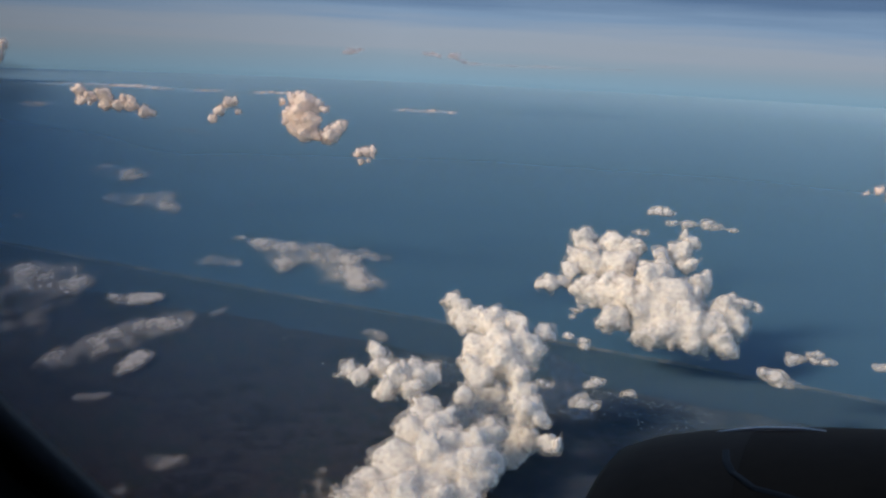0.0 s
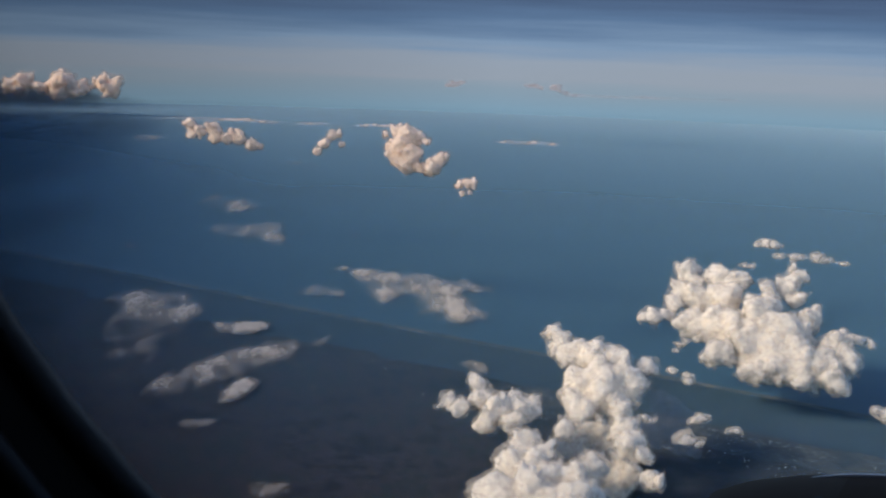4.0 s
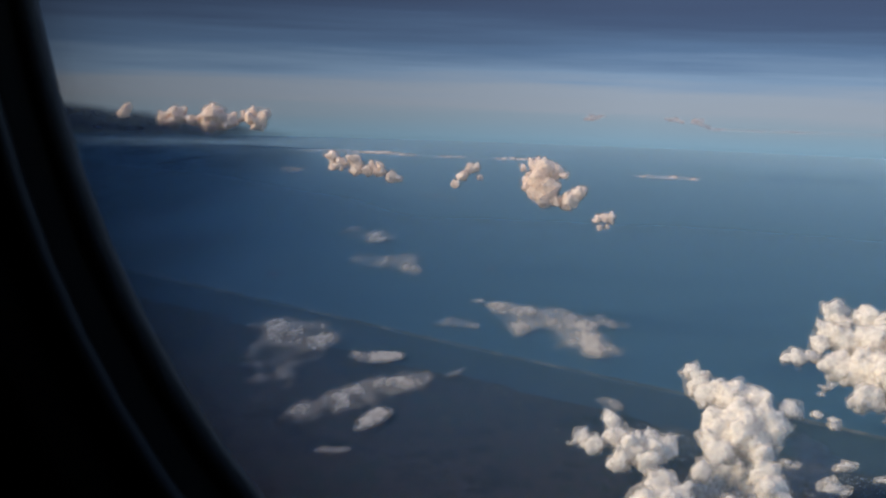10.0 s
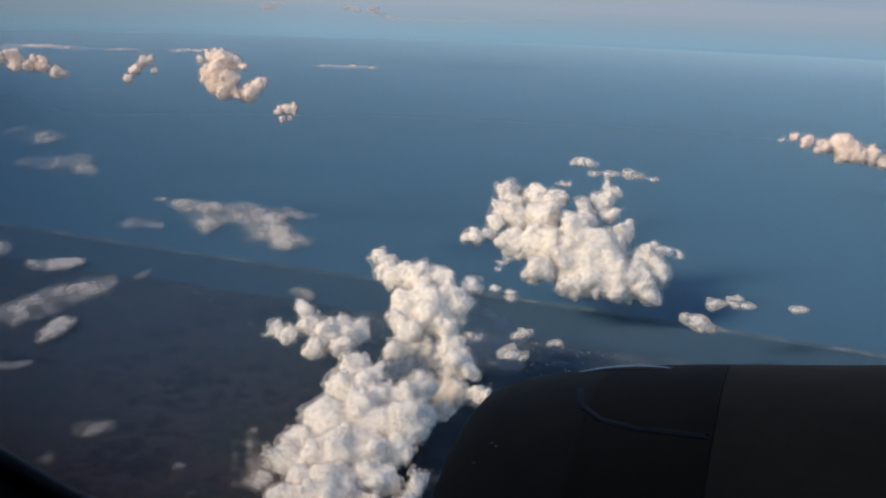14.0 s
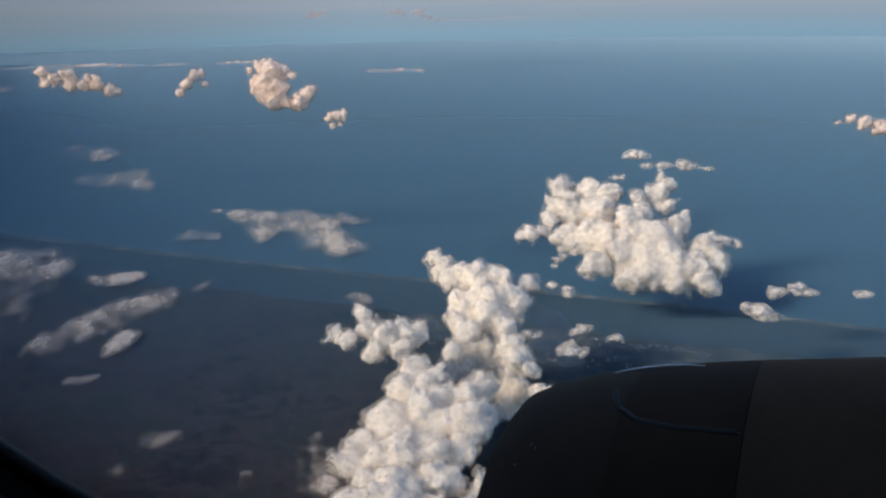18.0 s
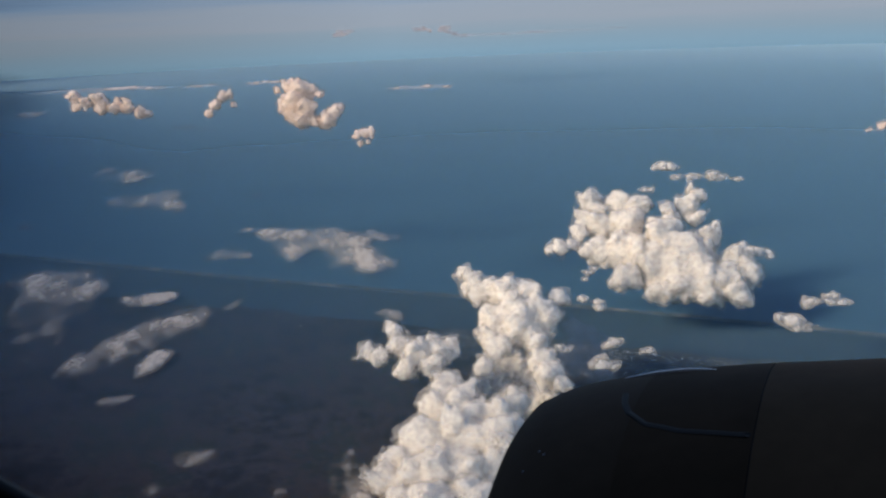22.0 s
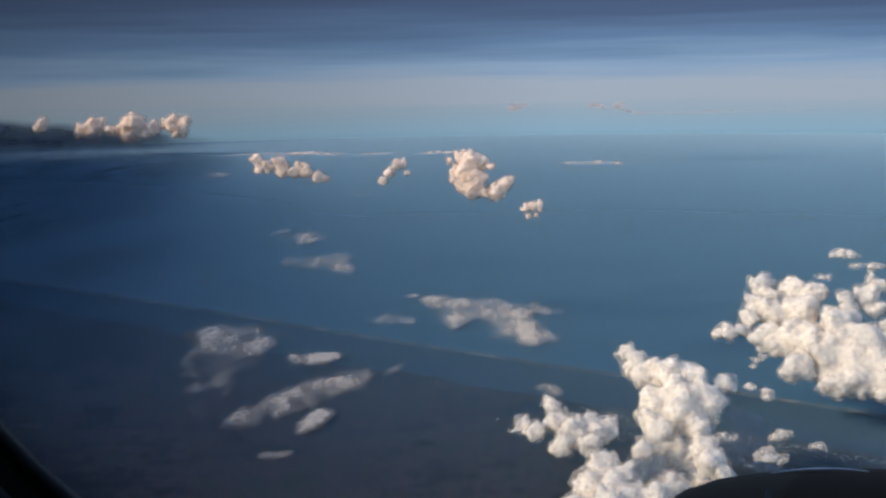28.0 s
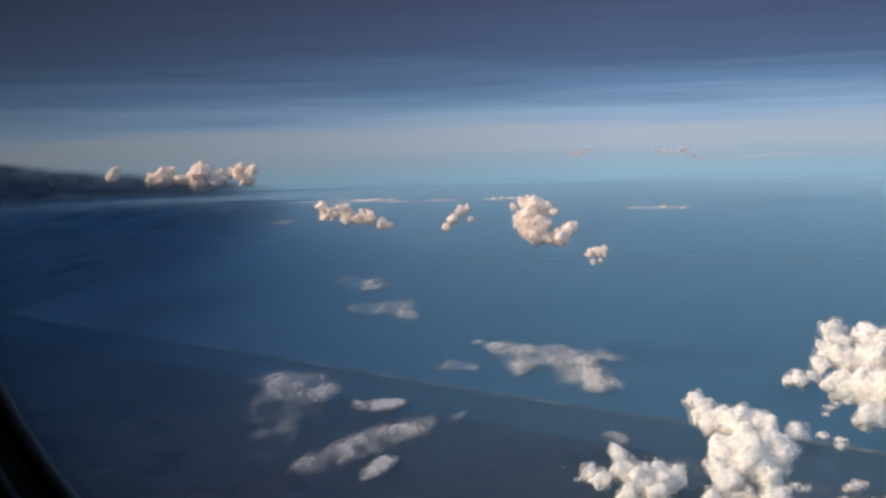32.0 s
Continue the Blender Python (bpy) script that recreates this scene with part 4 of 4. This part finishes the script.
# added sheet: paints the shaded water below the cloud bank
wisp((-974, 2209, -250), [(-635, 1090, -0.4, 422.3, 451.4, 21.5, 0.80), (-346, 1241, -0.4, 270.5, 342.9, 16.2, 0.70), (-347, 346, -0.4, 256.1, 729.8, 44.3, 0.80), (-214, 566, -0.4, 268.7, 688.5, 39.8, 0.80), (29, -479, -0.4, 134.8, 404.4, 43.5, 0.80), (37, -208, -0.4, 197.3, 515.3, 40.6, 0.60), (-146, 908, -0.4, 190.7, 459.9, 24.3, 0.60), (351, -835, -0.4, 111.7, 292.6, 33.5, 0.45), (562, -1185, -0.4, 82.7, 186.8, 28.9, 0.40), (709, -1440, -0.4, 62.2, 120.9, 24.9, 0.35)], "dark see-through sheet painting shade on the sea", "", painted_shade)
# far streaks, pulled in to half their distance to fit the camera's view
wisp((-345, 2168, -150), [(-186, 25, 11.4, 82.6, 53.3, 4.9, 1.00), (-111, 14, 5.0, 69.9, 49.8, 4.9, 0.90), (-36, 4, 0.7, 69.2, 47.2, 4.8, 0.80), (40, -6, -3.6, 68.5, 39.5, 4.2, 0.80), (115, -16, -5.8, 67.9, 38.2, 4.2, 0.80), (180, -24, -6.8, 56.3, 37.6, 4.2, 0.80)], "long thin pink streak of distant cloud", "distant streaks", cloud_thin_far, 0.5)
wisp((142, 2063, -167), [(-52, 5, -5.2, 17.3, 20.8, 4.6, 0.80), (2, -0, 1.3, 48.7, 58.5, 3.8, 0.70), (49, -5, 4.7, 21.6, 26.0, 2.3, 0.60)], "thin distant streak of cloud over the sea", "distant streaks", cloud_thin_far, 0.5)
wisp((-15, 2001, -159), [(0, -0, 0.1, 10.5, 12.6, 2.9, 0.60)], "tiny distant shred of cloud", "distant streaks", cloud_thin_far, 0.5)
wisp((10, 1997, -163), [(0, -0, -0.3, 18.8, 22.6, 2.9, 0.60)], "tiny distant shred of cloud", "distant streaks", cloud_thin_far, 0.5)
wisp((30, 1905, -187), [(-0, 0, 0.5, 16.0, 19.2, 2.1, 0.60)], "tiny distant shred of cloud", "distant streaks", cloud_thin_far, 0.5)
wisp((-150, 1971, -178), [(-0, -0, 0.0, 20.7, 24.9, 4.3, 0.60)], "tiny distant shred of cloud", "distant streaks", cloud_thin_far, 0.5)
wisp((-263, 1914, -209), [(-0, 0, -0.3, 26.4, 31.6, 3.5, 0.60)], "tiny distant shred of cloud", "distant streaks", cloud_thin_far, 0.5)
wisp((57, 1725, -229), [(0, 0, 0.3, 10.9, 13.1, 1.9, 0.60)], "tiny distant shred of cloud", "distant streaks", cloud_thin_far, 0.5)
wisp((105, 1721, -225), [(-0, -0, -0.1, 5.4, 6.5, 1.9, 0.60)], "tiny distant shred of cloud", "distant streaks", cloud_thin_far, 0.5)
wisp((148, 3294, -1), [(-66, -11, -4.4, 72.0, 86.4, 4.8, 0.60), (66, 12, 3.5, 86.4, 86.4, 3.6, 0.40)], "faint pink streak in the haze", "haze streaks", cloud_hazy_thin)
wisp((581, 3346, -118), [(-198, -33, -1.4, 104.5, 125.4, 6.1, 0.50), (0, -1, -6.0, 124.1, 147.7, 6.2, 0.40), (197, 33, 7.6, 108.6, 130.4, 6.3, 0.40)], "faint pink streak in the haze", "haze streaks", cloud_hazy_thin)


# ---- aircraft: x runs aft along the cabin, y outboard, z up ----
AIRCRAFT = pose(0, 0, 0, 0, 0, -27.9)
WIN_X, WIN_Z, WIN_A, WIN_B = -0.122, 0.264, 0.540, 0.524


def oval(grow, count=72, power=2.4):
    pts = []
    for i in range(count):
        a = i * math.tau / count
        c, s = math.cos(a), math.sin(a)
        pts.append((WIN_X + math.copysign(abs(c) ** (2 / power), c) * (WIN_A + grow), WIN_Z + math.copysign(abs(s) ** (2 / power), s) * (WIN_B + grow)))
    return pts


def loft(rings, close_rings=False):
    """A skin through closed rings of equal length."""
    bm = bmesh.new()
    rows = [[bm.verts.new(p) for p in ring] for ring in rings]
    n = len(rows[0])
    pairs = list(zip(rows, rows[1:])) + ([(rows[-1], rows[0])] if close_rings else [])
    for r0, r1 in pairs:
        for i in range(n):
            bm.faces.new((r0[i], r0[(i + 1) % n], r1[(i + 1) % n], r1[i]))
    return bm


def ring3(grow, y):
    return [(x, y, z) for x, z in oval(grow)]


def rect_ring(x0, x1, z0, z1, y, count=72):
    """The points of a rectangle's rim in the directions of the oval's points."""
    pts = []
    cx, cz = WIN_X, WIN_Z
    for x, z in oval(0.0, count):
        dx, dz = x - cx, z - cz
        k = min((x1 - cx) / dx if dx > 1e-6 else (x0 - cx) / dx if dx < -1e-6 else 9e9, (z1 - cz) / dz if dz > 1e-6 else (z0 - cz) / dz if dz < -1e-6 else 9e9)
        pts.append((cx + dx * k, y, cz + dz * k))
    return pts


def cabin():
    cabin_root = tagged(new("cabin_wall"), "dark aircraft cabin wall round an oval window", "cabin", kind="structure")
    cabin_root.matrix_world = AIRCRAFT
    X0, X1, Z0, Z1 = -0.85, 0.65, -0.55, 0.895
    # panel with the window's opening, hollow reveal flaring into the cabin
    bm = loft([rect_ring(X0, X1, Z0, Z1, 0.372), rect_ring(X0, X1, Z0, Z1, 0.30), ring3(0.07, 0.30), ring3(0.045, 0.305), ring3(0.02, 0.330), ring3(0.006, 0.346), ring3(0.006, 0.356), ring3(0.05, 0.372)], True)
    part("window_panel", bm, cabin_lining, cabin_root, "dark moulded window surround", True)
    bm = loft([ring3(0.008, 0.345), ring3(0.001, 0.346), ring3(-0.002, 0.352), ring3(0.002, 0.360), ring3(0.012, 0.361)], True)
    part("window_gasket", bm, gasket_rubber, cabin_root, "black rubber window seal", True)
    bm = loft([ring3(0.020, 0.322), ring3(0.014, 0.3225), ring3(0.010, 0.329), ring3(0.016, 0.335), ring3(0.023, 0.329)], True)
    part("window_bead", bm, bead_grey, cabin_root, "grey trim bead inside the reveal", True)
    depths = [0.004, -0.006, -0.016, -0.028, -0.042, -0.058, -0.078, -0.10]
    bm = loft([ring3(d, 0.3535) for d in depths])
    bm.verts.ensure_lookup_table()
    bm.faces.new(bm.verts[-72:])
    pane = part("window_pane", bm, window_pane_glass, cabin_root, "clear acrylic window pane")
    # painted shade: full at the rim, none towards the middle
    pane.data.attributes.new("rim_shade", "FLOAT", "POINT").data.foreach_set("value", [max(0.0, 1 + (d - 0.004) / 0.082) ** 1.6 for d in depths for _ in range(72)])
    if pane.data.polygons[0].normal.y > 0:
        pane.data.flip_normals()
    pane.visible_shadow = False
    L0, L1 = -6.0, 8.0
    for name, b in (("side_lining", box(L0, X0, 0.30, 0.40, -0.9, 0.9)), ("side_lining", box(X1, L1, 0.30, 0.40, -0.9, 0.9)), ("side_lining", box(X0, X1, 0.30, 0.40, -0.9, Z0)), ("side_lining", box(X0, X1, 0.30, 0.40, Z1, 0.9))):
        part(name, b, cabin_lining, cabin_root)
    # the rest of the hull's rounded section
    sec = []
    for cy, cz, a0 in ((-0.7, 0.9, 0), (-2.1, 0.9, 90), (-2.1, -0.9, 180), (-0.7, -0.9, 270)):
        sec += [(cy + 1.1 * math.cos(radians(a0 + 90 * i / 10)), cz + 1.1 * math.sin(radians(a0 + 90 * i / 10))) for i in range(11)]
    bm = bmesh.new()
    inner = 0.93
    rows = []
    for x in (L0, L1):
        rows.append(([bm.verts.new((x, y, z)) for y, z in sec], [bm.verts.new((x, -1.4 + (y + 1.4) * inner, z * inner)) for y, z in sec]))
    for i in range(len(sec) - 1):
        for q in (0, 1):
            bm.faces.new((rows[0][q][i], rows[0][q][i + 1], rows[1][q][i + 1], rows[1][q][i]))
        for e in (0, 1):
            bm.faces.new((rows[e][0][i], rows[e][0][i + 1], rows[e][1][i + 1], rows[e][1][i]))
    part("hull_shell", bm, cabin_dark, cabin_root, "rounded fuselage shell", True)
    for x in (L0, L1 - 0.05):
        bm = bmesh.new()
        a, b = ([bm.verts.new((x + d, -1.4 + (y + 1.4) * 0.99, z * 0.99)) for y, z in sec] for d in (0, 0.05))
        bm.faces.new(a), bm.faces.new(b)
        for i in range(len(sec)):
            bm.faces.new((a[i - 1], a[i], b[i], b[i - 1]))
        part("bulkhead", bm, cabin_dark, cabin_root)
    return cabin_root


cabin()

# ---- engine ----
ENG_X, ENG_Y, ENG_Z = 0.23, 2.70, -1.768


def spin(profile, seg=96, y=0.0, z=0.0):
    """A skin of revolution about the engine's axis from (distance aft, radius) pairs."""
    return loft([[(x, y + r * math.cos(i * math.tau / seg), z + r * math.sin(i * math.tau / seg)) for i in range(seg)] for x, r in profile])


def engine():
    eng = tagged(new("jet_engine"), "dark jet engine nacelle with a rounded intake under the wing", "jet engine")
    eng.matrix_world = AIRCRAFT @ pose(ENG_X, ENG_Y, ENG_Z, 0, -1.3, 0)
    lip = [(-0.62, 0.55), (-0.84, 0.555), (-0.98, 0.575), (-1.04, 0.60), (-1.055, 0.625), (-1.03, 0.658), (-0.95, 0.697), (-0.83, 0.733), (-0.70, 0.760)]
    part("intake_lip", spin(lip), nacelle_lip_metal, eng, "dark rounded intake lip", True)
    part("intake_cowl", spin([(-0.6995, 0.7602), (-0.6, 0.778), (-0.48, 0.796), (-0.3785, 0.8085)]), nacelle_paint, eng, "dark painted intake cowl", True)
    part("fan_cowl", spin([(-0.3755, 0.8088), (-0.1, 0.84), (0.2, 0.878), (0.5, 0.912), (0.9, 0.94), (1.4, 0.94), (1.9, 0.88), (2.4, 0.74), (2.42, 0.70), (1.2, 0.62)]), cowl_paint, eng, "dark grey painted fan cowl", True)
    part("intake_duct", spin([(-0.62, 0.55), (-0.3, 0.57), (0.0, 0.60), (0.35, 0.64)]), seam_dark, eng, "", True)
    part("fan_disc", spin([(0.3, 0.64), (0.3, 0.2), (0.1, 0.12), (0.0, 0.001)]), fan_metal, eng, "", True)
    part("exhaust_cone", spin([(1.2, 0.62), (2.4, 0.45), (3.0, 0.2), (3.2, 0.001)]), fan_metal, eng, "", True)
    part("cowl_seam", spin([(-0.379, 0.8075), (-0.3785, 0.8055), (-0.3755, 0.8055), (-0.375, 0.8078)], 96), seam_dark, eng, "thin panel joint", True)

    def on_cowl(x, degrees, lift=0.0):
        r = float(np.interp(x, [-1.03, -0.95, -0.83, -0.7, -0.6, -0.48, -0.386], [0.658, 0.697, 0.733, 0.76, 0.778, 0.796, 0.808])) + lift
        return Vector((x, r * math.cos(radians(degrees)), r * math.sin(radians(degrees))))

    # strake: a thin curved fin on the upper shoulder, its highlight painted as a pale edge
    def fin(lift0, lift1, half, name, mat, label):
        bm, n, rows = bmesh.new(), 24, []
        for i in range(n + 1):
            q = i / n
            x, deg = -0.80 + 0.33 * q, 78.4 + 1.6 * q
            h = max(math.sin(math.pi * min(1, q * 1.15 + 0.02)) ** 0.6, 0.12) if q < 0.84 else 0.14
            rows.append([bm.verts.new(on_cowl(x, deg + w, -0.004 + (lift + 0.004) * h)) for lift, w in ((lift0, -half), (lift1, -half * 0.5), (lift1, half * 0.5), (lift0, half))])
        for a, b in zip(rows, rows[1:]):
            for k in range(4):
                bm.faces.new((a[k], a[(k + 1) % 4], b[(k + 1) % 4], b[k]))
        bm.faces.new(rows[0][::-1]), bm.faces.new(rows[-1])
        return part(name, bm, mat, strake if name == "edge" else eng, label)

    strake = fin(-0.004, 0.007, 0.5, "strake", strake_sheen, "grey strake fin, its sheen painted in")
    fin(0.0072, 0.0098, 0.3, "edge", strake_glint, "pale strake edge, its highlight painted on")
    # bead round an access panel on the upper side
    bend = [(-0.745, 93.0), (-0.735, 97.5), (-0.711, 101.7), (-0.656, 106.0), (-0.563, 108.4), (-0.42, 109.6), (-0.39, 109.7)]
    bm, ring = bmesh.new(), []
    for i in range(49):
        q = i / 48 * (len(bend) - 1)
        k = min(int(q), len(bend) - 2)
        f = q - k
        x, deg = (bend[k][c] + (bend[k + 1][c] - bend[k][c]) * f for c in (0, 1))
        ring.append([bm.verts.new(on_cowl(x + 0.009 * math.cos(a), deg + 0.7 * math.sin(a), 0.0007 * math.sin(a * 0.5))) for a in (0, 1.3, 2.6, 3.9, 5.2)])
    for a, b in zip(ring, ring[1:]):
        for k in range(5):
            bm.faces.new((a[k], a[(k + 1) % 5], b[(k + 1) % 5], b[k]))
    part("panel_bead", bm, bead_paint, eng, "dark raised bead round an access panel", True)
    for x, deg in ((-0.926, 111.7), (-0.91, 112.8), (-0.955, 117.1)):
        bm = bmesh.new()
        bmesh.ops.create_uvsphere(bm, u_segments=10, v_segments=6, radius=0.0045)
        bmesh.ops.translate(bm, vec=on_cowl(x, deg, -0.0015), verts=bm.verts)
        part("fastener", bm, rivet_metal, eng, "small worn fastener head", True)
    return eng


engine()
